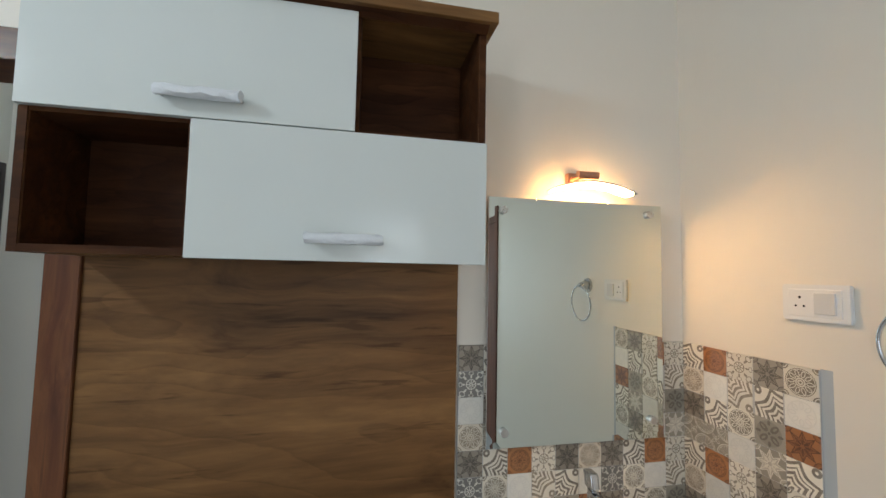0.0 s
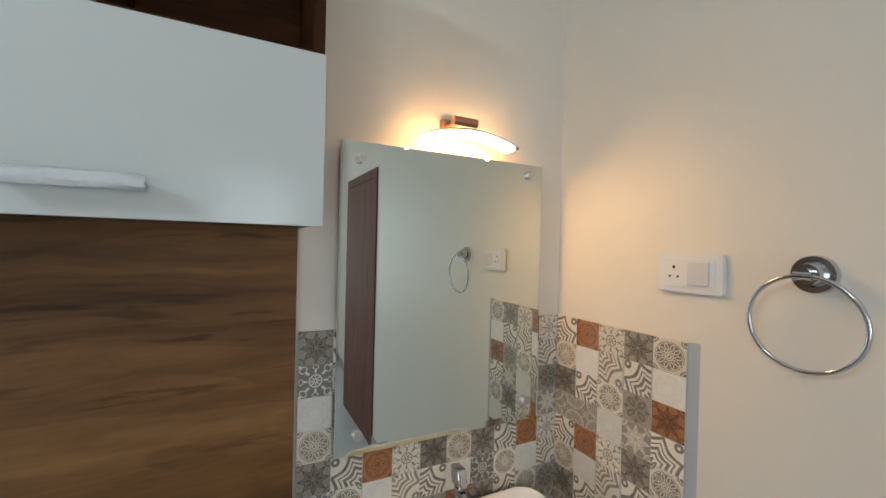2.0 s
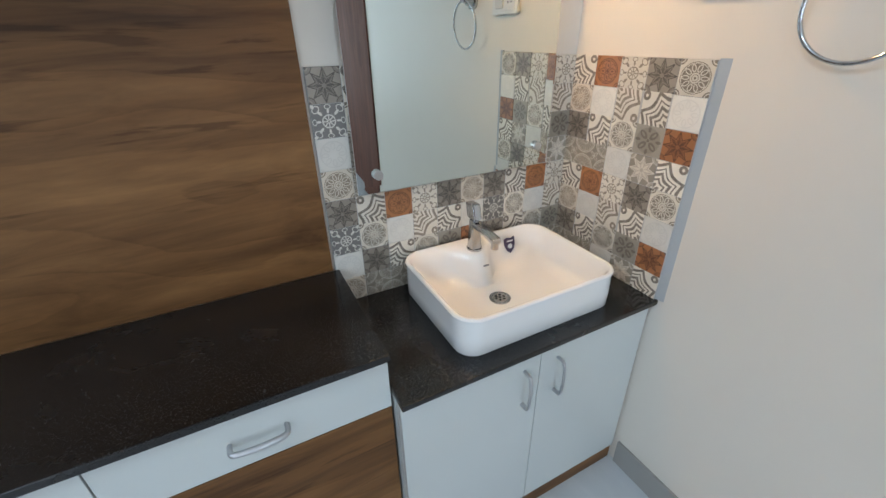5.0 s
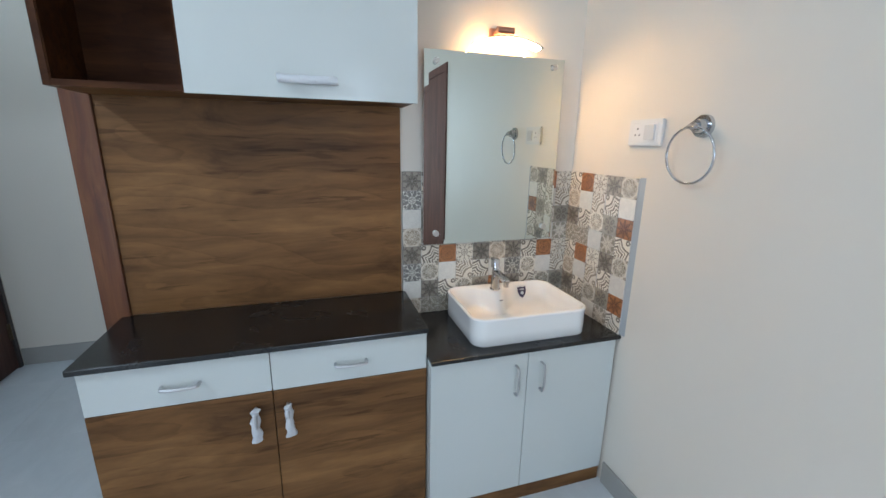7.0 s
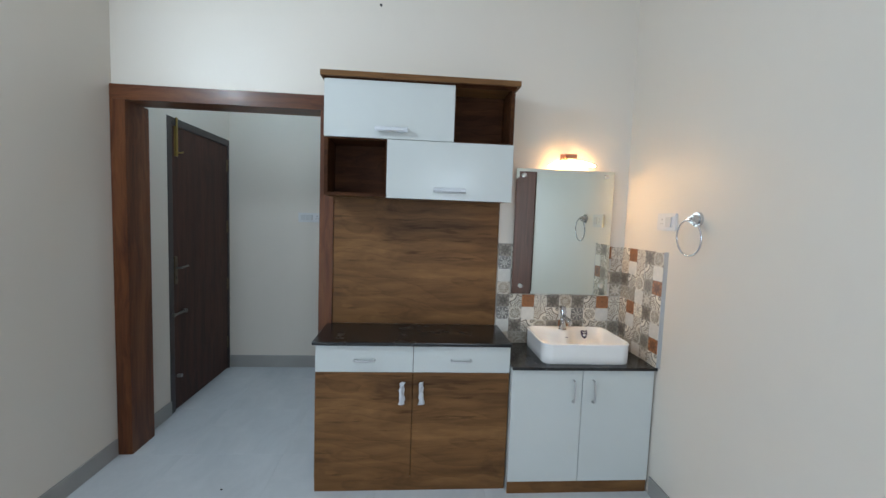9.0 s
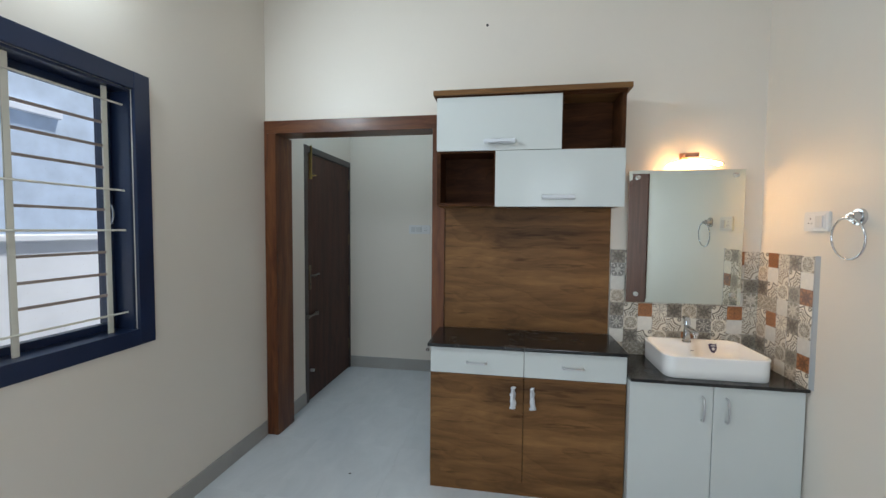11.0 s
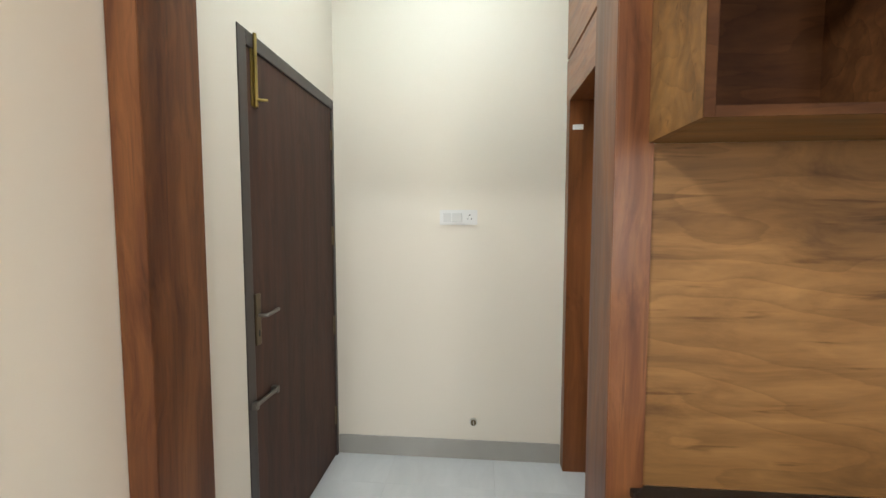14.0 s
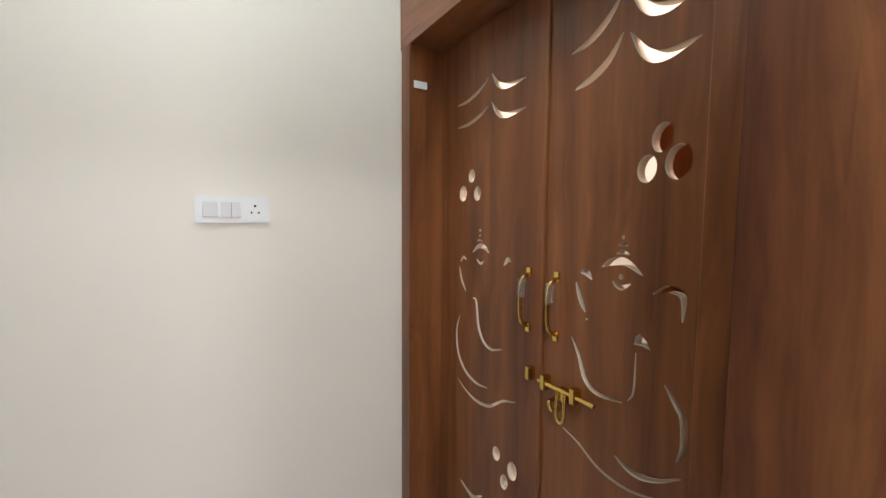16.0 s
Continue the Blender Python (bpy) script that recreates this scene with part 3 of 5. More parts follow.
# ---- the west window ----
def west_window():
    win = empty_thing("window_1", (WEST, W_S, W_B), "navy framed window with cream bars and two glazed casements", "window", kind="structure")
    t, out = 0.08, WEST + 0.016
    part("trim_side", box(WEST - 0.004, out, W_N, W_N + t, W_B - t + 0.01, W_T + t, 0.003), NAVY, win)
    part("trim_side", box(WEST - 0.004, out, W_S - t, W_S, W_B - t + 0.01, W_T + t, 0.003), NAVY, win)
    part("trim_top", box(WEST - 0.004, out - 0.002, W_S, W_N, W_T, W_T + t, 0.003), NAVY, win)
    part("window_sill", box(WEST - 0.15, out + 0.002, W_S, W_N, W_B - t + 0.01, W_B + 0.004, 0.003), NAVY, win)
    part("reveal", box(WEST - 0.19, WEST - 0.006, W_N - 0.012, W_N + 0.01, W_B, W_T, 0.002), NAVY, win)
    part("reveal", box(WEST - 0.19, WEST - 0.006, W_S - 0.01, W_S + 0.012, W_B, W_T, 0.002), NAVY, win)
    part("reveal", box(WEST - 0.19, WEST - 0.006, W_S, W_N, W_T - 0.012, W_T + 0.01, 0.002), NAVY, win)
    mid = -0.10
    gx = -2.035
    for lo, hi, grip in ((mid, W_N - 0.012, W_N - 0.045), (W_S + 0.012, mid, mid - 0.05)):
        sash = part("sash", box(gx - 0.02, gx + 0.02, lo, lo + 0.028 if lo == mid else lo + 0.07, W_B, W_T - 0.012, 0.003), NAVY, win, "navy steel casement frame")
        right = 0.036 if lo == mid else 0.09
        left = 0.028 if lo == mid else 0.07
        part("stile", box(gx - 0.02, gx + 0.02, hi - right, hi, W_B, W_T - 0.012, 0.003), NAVY, sash)
        part("rail", box(gx - 0.02, gx + 0.018, lo + left, hi - right, W_T - 0.048, W_T - 0.012, 0.003), NAVY, sash)
        part("rail", box(gx - 0.02, gx + 0.018, lo + left, hi - right, W_B, W_B + 0.036, 0.003), NAVY, sash)
        pane = part("pane", box(gx - 0.003, gx + 0.003, lo + left - 0.005, hi - right + 0.005, W_B + 0.033, W_T - 0.045), GLASS, sash, "clear window pane")
        pane.visible_shadow = False
        line = smooth_line([(gx + 0.02, grip, 1.475), (gx + 0.042, grip + 0.004, 1.49), (gx + 0.05, grip + 0.006, 1.53), (gx + 0.042, grip + 0.004, 1.57), (gx + 0.02, grip, 1.585)])
        part("handle", tube(line, 0.006, seg=10, flat=0.8), CHROME, sash, "curved chrome pull handle", smooth=True)
        part("stay", box(gx + 0.02, gx + 0.032, grip - 0.012, grip + 0.012, W_B + 0.02, W_B + 0.085, 0.003), ANTIQUE, sash)
    bars = empty_thing("window_grille", (-1.965, mid, W_B), "cream enamelled steel bars inside the window", "window bars", kind="structure")
    x = -1.962
    for y in (0.302, -0.05, -0.146, -0.498):
        part("upright", box(x - 0.004, x + 0.004, y - 0.011, y + 0.011, W_B, W_T - 0.012, 0.0015), CREAM_METAL, bars)
    for z in (2.02, 1.637, 1.458, 1.083):
        part("long_rod", rod((x + 0.008, W_S + 0.012, z), (x + 0.008, W_N - 0.012, z), 0.0045, seg=8), CREAM_METAL, bars, smooth=True)
    for y0, y1 in ((-0.05, 0.302), (-0.498, -0.146)):
        for z in (1.921, 1.822, 1.729, 1.547, 1.363, 1.267, 1.174):
            part("short_bar", box(x - 0.007, x + 0.003, y0 + 0.011, y1 - 0.011, z - 0.0055, z + 0.0055, 0.001), BROWN_METAL, bars)


west_window()



def tube_light():
    lamp = empty_thing("tube_light", (WEST, 0.10, 2.60), "white batten tube light mounted above the barred window", "wall lamp")
    part("batten", box(WEST, WEST + 0.030, -0.22, 0.42, 2.605, 2.640, 0.004), PLASTIC, lamp)
    part("tube", rod((WEST + 0.044, -0.20, 2.622), (WEST + 0.044, 0.40, 2.622), 0.012, seg=18), TUBE_GLOW, lamp, "lit white tube", smooth=True)
    for y in (-0.21, 0.41):
        part("end_cap", box(WEST + 0.028, WEST + 0.058, y - 0.010, y + 0.010, 2.606, 2.638, 0.004), PLASTIC, lamp)


tube_light()

# outside: a yard, its white wall and the neighbour's house
structure("ground", box(-60, 60, -60, 60, -0.55, -0.45), OUT_GROUND, "plain concrete ground around the house", "ground")
yard = empty_thing("compound_wall", (-3.6, 0, -0.45), "whitewashed masonry compound wall with a coping", "wall", kind="structure")
part("masonry", box(-3.75, -3.60, -9, 9, -0.45, 1.36), OUT_WHITE, yard)
part("coping", box(-3.79, -3.56, -9, 9, 1.36, 1.41, 0.01), OUT_WHITE, yard)
house = empty_thing("neighbour_house", (-6.5, 0, -0.45), "plain blue-grey rendered house beyond the compound wall", "house")
part("wall", box(-8.5, -6.5, -10, 12, -0.45, 5.6), OUT_GREY, house)
# shallow slab added to draw a white patch high on the facade
part("sunshade", box(-6.5, -6.42, 1.2, 3.6, 2.95, 3.07, 0.01), OUT_WHITE, house, "flat white slab drawing a pale patch on the facade")
part("roof_slab", box(-8.7, -6.2, -10.2, 12.2, 5.6, 5.75), OUT_WHITE, house)
part("downpipe", rod((-6.42, 1.0, -0.45), (-6.42, 1.0, 5.6), 0.05), OUT_WHITE, house, smooth=True)


# ---- doors ----
def hall_door():
    door = empty_thing("door_1", (HALL_W, H_S, 0), "closed dark brown laminate door with metal hardware", "door", kind="structure")
    f = 0.055
    x0, x1 = HALL_W - 0.12, HALL_W + 0.004
    part("frame_post", box(x0, x1, H_S, H_S + f, 0, H_T, 0.003), DOOR_FRAME, door)
    part("frame_post", box(x0, x1, H_N - 0.03, H_N, 0, H_T, 0.003), DOOR_FRAME, door)
    part("frame_head", box(x0, x1, H_S + f, H_N - 0.03, H_T - f, H_T, 0.003), DOOR_FRAME, door)
    xl = HALL_W - 0.004
    y0, y1 = H_S + f + 0.003, H_N - 0.033
    leaf = part("leaf", box(xl - 0.035, xl, y0, y1, 0.008, H_T - f - 0.003, 0.002), DOOR, door)
    for z in (1.92, 1.36, 0.82, 0.26):
        part("hinge", box(xl - 0.003, xl + 0.003, y1 - 0.018, y1 + 0.012, z - 0.055, z + 0.055, 0.001), ANTIQUE, leaf)
        part("hinge_pin", rod((xl + 0.005, y1 + 0.001, z - 0.055), (xl + 0.005, y1 + 0.001, z + 0.055), 0.006, seg=12), ANTIQUE, leaf, smooth=True)
    plate = part("lock_plate", box(xl, xl + 0.008, 1.955, 1.99, 0.955, 1.16, 0.003), ANTIQUE, leaf, "aged brass lock plate")
    part("lever", tube(smooth_line([(xl + 0.006, 1.974, 1.075), (xl + 0.035, 1.974, 1.075), (xl + 0.045, 1.985, 1.077), (xl + 0.045, 2.04, 1.081), (xl + 0.042, 2.065, 1.082)]), 0.008, flat=0.8), DULL_STEEL, leaf, "satin metal lever handle", smooth=True)
    part("keyhole", box(xl + 0.008, xl + 0.010, 1.968, 1.977, 0.99, 1.015, 0.001), BLACK, leaf)
    bolt = part("tower_bolt", box(xl, xl + 0.006, 1.975, 2.010, 1.885, 2.14, 0.002), OLD_BRASS, leaf, "dull brass tower bolt")
    part("bolt_rod", rod((xl + 0.013, 1.992, 1.885), (xl + 0.013, 1.992, 2.16), 0.007), OLD_BRASS, leaf, smooth=True)
    part("bolt_knob", tube(smooth_line([(xl + 0.013, 1.992, 1.915), (xl + 0.03, 2.00, 1.912), (xl + 0.035, 2.03, 1.92)]), 0.006), OLD_BRASS, leaf, smooth=True)
    part("aldrop", rod((xl + 0.02, 1.90, 0.735), (xl + 0.02, 2.075, 0.735), 0.008), DULL_STEEL, leaf, "steel sliding bolt", smooth=True)
    for y in (1.912, 2.07):
        part("bolt_bracket", box(xl, xl + 0.03, y - 0.010, y + 0.010, 0.72, 0.75, 0.004), DULL_STEEL, leaf)
    part("door_stop", rod((xl, 1.985, 0.26), (xl + 0.03, 1.985, 0.26), 0.013, seg=16), SATIN, leaf, smooth=True)
    return leaf


hall_door()


def east_door():
    door = empty_thing("door_2", (EAST, D2_S, 0), "closed brown wooden door seen in the mirror", "door", kind="structure")
    part("frame_post", box(EAST - 0.012, EAST + 0.1, D2_N, D2_N + 0.07, 0, 2.17, 0.003), EAST_DOOR, door)
    part("frame_post", box(EAST - 0.012, EAST + 0.1, D2_S - 0.07, D2_S, 0, 2.17, 0.003), EAST_DOOR, door)
    part("frame_head", box(EAST - 0.012, EAST + 0.1, D2_S, D2_N, 2.10, 2.17, 0.003), EAST_DOOR, door)
    part("leaf", box(EAST - 0.002, EAST + 0.04, D2_S, D2_N, 0.008, 2.10, 0.002), EAST_DOOR, door)
    part("backing", box(EAST + 0.1, EAST + 0.2, D2_S - 0.07, D2_N + 0.07, 0, 2.17), EAST_DOOR, door)


east_door()

# ---- shrine doors: frame, pelmet and two fretted leaves ----
MEET = 2.187


def crescent(points, w0, w1):
    """A closed slot that follows a smooth line, thin at its ends."""
    line = smooth_line([(0, a, b) for a, b in points], 7)
    left, right = [], []
    for i, p in enumerate(line):
        q = line[min(i + 1, len(line) - 1)] - line[max(i - 1, 0)]
        q.normalize()
        across = Vector((0, -q.z, q.y))
        t = i / (len(line) - 1)
        w = w0 + (w1 - w0) * math.sin(math.pi * t) ** 0.8
        left.append(p + across * w)
        right.append(p - across * w)
    return [(p.y, p.z) for p in left + right[::-1]]


def oval(d, z, rd, rz, tilt=0.0, steps=18):
    c, s = math.cos(radians(tilt)), math.sin(radians(tilt))
    return [(d + rd * math.cos(k * math.tau / steps) * c - rz * math.sin(k * math.tau / steps) * s,
             z + rd * math.cos(k * math.tau / steps) * s + rz * math.sin(k * math.tau / steps) * c) for k in range(steps)]


def fretwork(sign):
    """The slots of one leaf, as outlines of (distance from the meeting line, height)."""
    low = [
        oval(0.205, 0.640, 0.020, 0.026, 15), oval(0.122, 0.622, 0.023, 0.032, 10), oval(0.162, 0.562, 0.019, 0.027, 10),
        crescent([(0.080, 0.470), (0.150, 0.430), (0.250, 0.440)], 0.001, 0.009),
        crescent([(0.280, 0.440), (0.340, 0.400), (0.430, 0.420)], 0.001, 0.009),
        crescent([(0.090, 0.330), (0.170, 0.300), (0.260, 0.330), (0.400, 0.300)], 0.001, 0.008),
    ]
    if sign > 0:
        return low + [
            crescent([(0.262, 1.925), (0.225, 1.880), (0.175, 1.864), (0.094, 1.866)], 0.001, 0.010),
            crescent([(0.278, 1.915), (0.330, 1.888), (0.400, 1.868), (0.470, 1.866)], 0.001, 0.007),
            crescent([(0.262, 1.833), (0.225, 1.789), (0.175, 1.773), (0.093, 1.777)], 0.001, 0.010),
            crescent([(0.278, 1.823), (0.330, 1.800), (0.400, 1.785), (0.470, 1.783)], 0.001, 0.007),
            oval(0.372, 1.598, 0.020, 0.024, 12), oval(0.427, 1.537, 0.024, 0.029, 8), oval(0.336, 1.533, 0.021, 0.026, 8),
            crescent([(0.360, 1.322), (0.325, 1.346), (0.290, 1.345), (0.262, 1.326)], 0.001, 0.009),
            crescent([(0.333, 1.364), (0.318, 1.368), (0.300, 1.364)], 0.001, 0.004), oval(0.316, 1.385, 0.005, 0.004), oval(0.316, 1.403, 0.004, 0.004),
            crescent([(0.336, 1.300), (0.312, 1.286), (0.290, 1.298)], 0.001, 0.005),
            crescent([(0.182, 1.292), (0.162, 1.312), (0.146, 1.308)], 0.001, 0.008),
            crescent([(0.400, 1.290), (0.420, 1.300), (0.440, 1.280)], 0.001, 0.005),
            crescent([(0.447, 1.262), (0.432, 1.215), (0.402, 1.172)], 0.001, 0.006),
            crescent([(0.356, 1.156), (0.334, 1.145), (0.318, 1.060), (0.288, 1.012), (0.240, 0.996), (0.186, 1.010)], 0.001, 0.007),
            crescent([(0.440, 1.075), (0.462, 1.010), (0.450, 0.925), (0.400, 0.868), (0.330, 0.845), (0.262, 0.850)], 0.001, 0.007),
            crescent([(0.452, 0.822), (0.400, 0.795), (0.330, 0.780), (0.250, 0.790), (0.180, 0.835), (0.112, 0.858)], 0.001, 0.006),
        ]
    return low + [
        crescent([(0.080, 1.873), (0.135, 1.885), (0.185, 1.915), (0.228, 1.962)], 0.001, 0.010),
        crescent([(0.246, 1.958), (0.285, 1.905), (0.335, 1.885), (0.400, 1.900)], 0.001, 0.013),
        crescent([(0.095, 1.778), (0.145, 1.792), (0.195, 1.822), (0.232, 1.872)], 0.001, 0.010),
        crescent([(0.250, 1.865), (0.290, 1.806), (0.335, 1.788), (0.405, 1.802)], 0.001, 0.013),
        oval(0.336, 1.619, 0.024, 0.032, -12), oval(0.303, 1.556, 0.023, 0.031, -8), oval(0.372, 1.564, 0.029, 0.037, -8),
        crescent([(0.196, 1.328), (0.225, 1.343), (0.262, 1.345), (0.304, 1.320)], 0.001, 0.010),
        crescent([(0.236, 1.364), (0.252, 1.369), (0.270, 1.364)], 0.001, 0.005),
        crescent([(0.240, 1.384), (0.252, 1.387), (0.264, 1.384)], 0.001, 0.0035),
        oval(0.252, 1.404, 0.004, 0.005), oval(0.250, 1.310, 0.006, 0.007),
        crescent([(0.226, 1.296), (0.250, 1.284), (0.276, 1.297)], 0.001, 0.006),
        crescent([(0.132, 1.306), (0.150, 1.309), (0.168, 1.292)], 0.001, 0.009),
        crescent([(0.118, 1.280), (0.132, 1.240), (0.150, 1.205)], 0.001, 0.007), oval(0.156, 1.188, 0.004, 0.003),
        crescent([(0.330, 1.282), (0.365, 1.298), (0.395, 1.286), (0.396, 1.232)], 0.001, 0.008),
        crescent([(0.108, 1.130), (0.135, 1.085), (0.156, 1.030), (0.195, 1.006), (0.265, 1.010)], 0.001, 0.007),
        [(0.290, 1.158), (0.293, 1.178), (0.304, 1.186), (0.320, 1.174), (0.330, 1.155), (0.310, 1.160)],
        crescent([(0.280, 1.020), (0.294, 1.050), (0.296, 1.140)], 0.001, 0.003),
        crescent([(0.365, 1.090), (0.392, 1.055), (0.408, 1.030), (0.410, 0.970), (0.398, 0.935)], 0.001, 0.008),
        crescent([(0.085, 0.868), (0.140, 0.850), (0.208, 0.815), (0.290, 0.808), (0.375, 0.832)], 0.001, 0.004),
        crescent([(0.250, 0.872), (0.300, 0.855), (0.350, 0.868), (0.410, 0.903)], 0.001, 0.008),
    ]


def fretted_leaf(sign, width, parent):
    """A door leaf with slots cut through it: a filled flat curve with thickness, turned into a mesh."""
    curve = bpy.data.curves.new("leaf", "CURVE")
    curve.dimensions, curve.fill_mode = "2D", "BOTH"
    curve.extrude, curve.bevel_depth = 0.0145, 0.0
    z0, z1 = 0.012, P_T - 0.004
    outlines = [[(0.0015, z0), (width, z0), (width, z1), (0.0015, z1)]] + fretwork(sign)
    for outline in outlines:
        s = curve.splines.new("POLY")
        s.points.add(len(outline) - 1)
        for p, (d, z) in zip(s.points, outline):
            p.co = (d, z, 0, 1)
        s.use_cyclic_u = True
    temp = new("leaf_curve", curve)
    mesh = bpy.data.meshes.new_from_object(temp.evaluated_get(bpy.context.evaluated_depsgraph_get()))
    bpy.data.objects.remove(temp)
    for v in mesh.vertices:
        d, z, h = v.co
        v.co = (-0.3755 + h * sign, MEET + sign * d, z)
    bm = bmesh.new()
    bm.from_mesh(mesh)
    bpy.data.meshes.remove(mesh)
    bmesh.ops.remove_doubles(bm, verts=bm.verts, dist=1e-5)
    bmesh.ops.recalc_face_normals(bm, faces=bm.faces)
    ob = part("leaf", bm, TEAK, parent)
    ob.data.materials.append(RAW_EDGE)
    for f in ob.data.polygons:
        inside = 0.02 < abs(f.center.y + ORIGIN[ob.name].y - MEET) < width - 0.02 and z0 + 0.02 < f.center.z + ORIGIN[ob.name].z < z1 - 0.02
        if abs(f.normal.x) < 0.3 and inside:
            f.material_index = 1
    return ob


def shrine_doors():
    door = empty_thing("shrine_door", (HALL_E, P_S, 0), "closed pair of brown wooden shrine doors with fretwork and brass fittings", "door", kind="structure")
    part("jamb", box(HALL_E, HALL_E + 0.20, P_N, HALL_N - 0.012, 0, P_T, 0.003), TEAK, door)
    part("jamb", box(HALL_E, HALL_E + 0.20, WALL_BACK + 0.002, P_S, 0, P_T, 0.003), TEAK, door)
    part("lintel", box(HALL_E, HALL_E + 0.20, WALL_BACK + 0.002, HALL_N - 0.002, P_T, 2.335, 0.003), TEAK_Y, door)
    part("shadow_gap", box(HALL_E + 0.02, HALL_E + 0.14, WALL_BACK + 0.002, HALL_N - 0.002, 2.335, 2.350), BLACK, door)
    part("loft_panel", box(HALL_E, HALL_E + 0.14, WALL_BACK + 0.002, HALL_N - 0.002, 2.350, 2.75, 0.003), TEAK_Y, door)
    part("tape", box(HALL_E + 0.018, HALL_E + 0.075, P_N - 0.003, P_N - 0.001, 1.945, 1.972), PAPER, door, "scrap of white paper tape")
    far = fretted_leaf(1, P_N - MEET - 0.003, door)
    near = fretted_leaf(-1, MEET - P_S - 0.003, door)
    part("door_stop", box(-0.360, -0.335, P_N - 0.022, P_N, 0, P_T), TEAK, door)
    part("door_stop", box(-0.360, -0.335, P_S, P_S + 0.022, 0, P_T), TEAK, door)
    part("door_stop", box(-0.360, -0.335, P_S + 0.022, P_N - 0.022, P_T - 0.022, P_T), TEAK_Y, door)
    part("meeting_strip", box(-0.360, -0.352, MEET - 0.012, MEET + 0.012, 0.01, P_T - 0.025), TEAK, far)
    x = -0.390
    part("stile_bead", box(x - 0.008, x, MEET - 0.006, MEET + 0.006, 0.02, P_T - 0.01, 0.003), TEAK, far)
    for leaf, y in ((near, 2.135), (far, 2.248)):
        line = smooth_line([(x - 0.004, y, 1.122), (x - 0.030, y, 1.139), (x - 0.036, y, 1.197), (x - 0.030, y, 1.262), (x - 0.004, y, 1.279)])
        grip = part("handle", tube(line, 0.0075, flat=0.8), BRASS, leaf, "brass bow handle partly in clear wrap", smooth=True)
        part("rosette", box(x - 0.005, x, y - 0.011, y + 0.011, 1.102, 1.130, 0.004), BRASS, leaf)
        part("rosette", box(x - 0.005, x, y - 0.011, y + 0.011, 1.271, 1.299, 0.004), BRASS, leaf)
        part("wrap", tube([(x - 0.031, y, 1.212), (x - 0.033, y, 1.237), (x - 0.028, y, 1.269)], 0.0125), FILM, leaf, "crumpled clear plastic wrap", smooth=True)
    part("bolt_rod", rod((x - 0.018, 2.18, 0.978), (x - 0.018, 1.985, 0.978), 0.0065), BRASS, near, "brass sliding bolt", smooth=True)
    for y in (2.158, 2.05):
        part("bolt_bracket", box(x - 0.027, x, y - 0.009, y + 0.009, 0.958, 1.000, 0.003), BRASS, near)
    part("bolt_plate", box(x - 0.022, x, 2.075, 2.105, 0.948, 0.985, 0.003), BRASS, near)
    part("hasp", tube(smooth_line([(x - 0.024, 2.101, 0.975), (x - 0.028, 2.101, 0.91), (x - 0.028, 2.088, 0.893), (x - 0.028, 2.075, 0.91), (x - 0.024, 2.075, 0.975)]), 0.0055), BRASS, near, "hanging brass hasp", smooth=True)
    part("staple", tube(smooth_line([(x, 2.135, 0.935), (x - 0.025, 2.130, 0.935), (x - 0.025, 2.120, 0.915), (x, 2.115, 0.915)]), 0.0055), BRASS, near, smooth=True)
    part("bolt_keeper", box(x - 0.026, x, 2.212, 2.232, 0.965, 1.005, 0.004), BRASS, far)


shrine_doors()


def shrine_unit():
    unit = empty_thing("shrine_cabinet", (-0.12, 1.60, 0), "brown wooden cabinet glimpsed through the shrine door fretwork", "cabinet")
    part("side_panel", box(-0.12, -0.102, 1.60, 2.03, 0, 1.74, 0.001), TEAK, unit)
    part("front", box(-0.102, 0.25, 2.012, 2.03, 0, 1.74, 0.001), TEAK, unit)
    part("top", box(-0.125, 0.255, 1.60, 2.035, 1.7405, 1.762, 0.002), TEAK_Y, unit)


shrine_unit()

# ---- the furniture: base cabinet, vanity unit, wall cabinet ----
def bow_handle(parent, centre, length, along, reach=0.028, wrap=False, label="slim satin metal bow handle"):
    """A slim bow handle on a front that faces south."""
    c = Vector(centre)
    a = Vector((1, 0, 0)) if along == "x" else Vector((0, 0, 1))
    out = Vector((0, -1, 0))
    h = length / 2
    line = smooth_line([c - a * h, c - a * (h * 0.97) + out * reach * 0.75, c - a * h * 0.7 + out * reach, c + out * reach * 1.1, c + a * h * 0.7 + out * reach, c + a * (h * 0.97) + out * reach * 0.75, c + a * h], 5)
    ob = part("handle", tube(line, 0.0062, seg=10, flat=0.75), SATIN, parent, label, smooth=True)
    if wrap:
        bm = bmesh.new()
        rnd = random.Random(int(1000 * (c.x + c.z)))
        pts = [c + a * (h * t) + out * (reach * 0.95 + rnd.uniform(-0.003, 0.003)) for t in (-1.06, -0.8, -0.5, -0.2, 0.1, 0.4, 0.7, 0.95, 1.08)]
        tube(pts, 0.0135, bm, seg=9, flat=0.9)
        for v in bm.verts:
            v.co += Vector((rnd.uniform(-1, 1), rnd.uniform(-1, 1), rnd.uniform(-1, 1))) * 0.0022
            if along == "z":
                k = max(0.0, (c.z - v.co.z) / h)
                v.co.x += (v.co.x - c.x) * 0.9 * k + 0.006 * k * rnd.uniform(0.2, 1)
                v.co.z = c.z + (v.co.z - c.z) * 0.88
        part("wrap", bm, SLEEVE, ob, "crumpled milky protective film", smooth=True)
    return ob


BX0, BX1, BF = -0.660, 0.388, 1.016


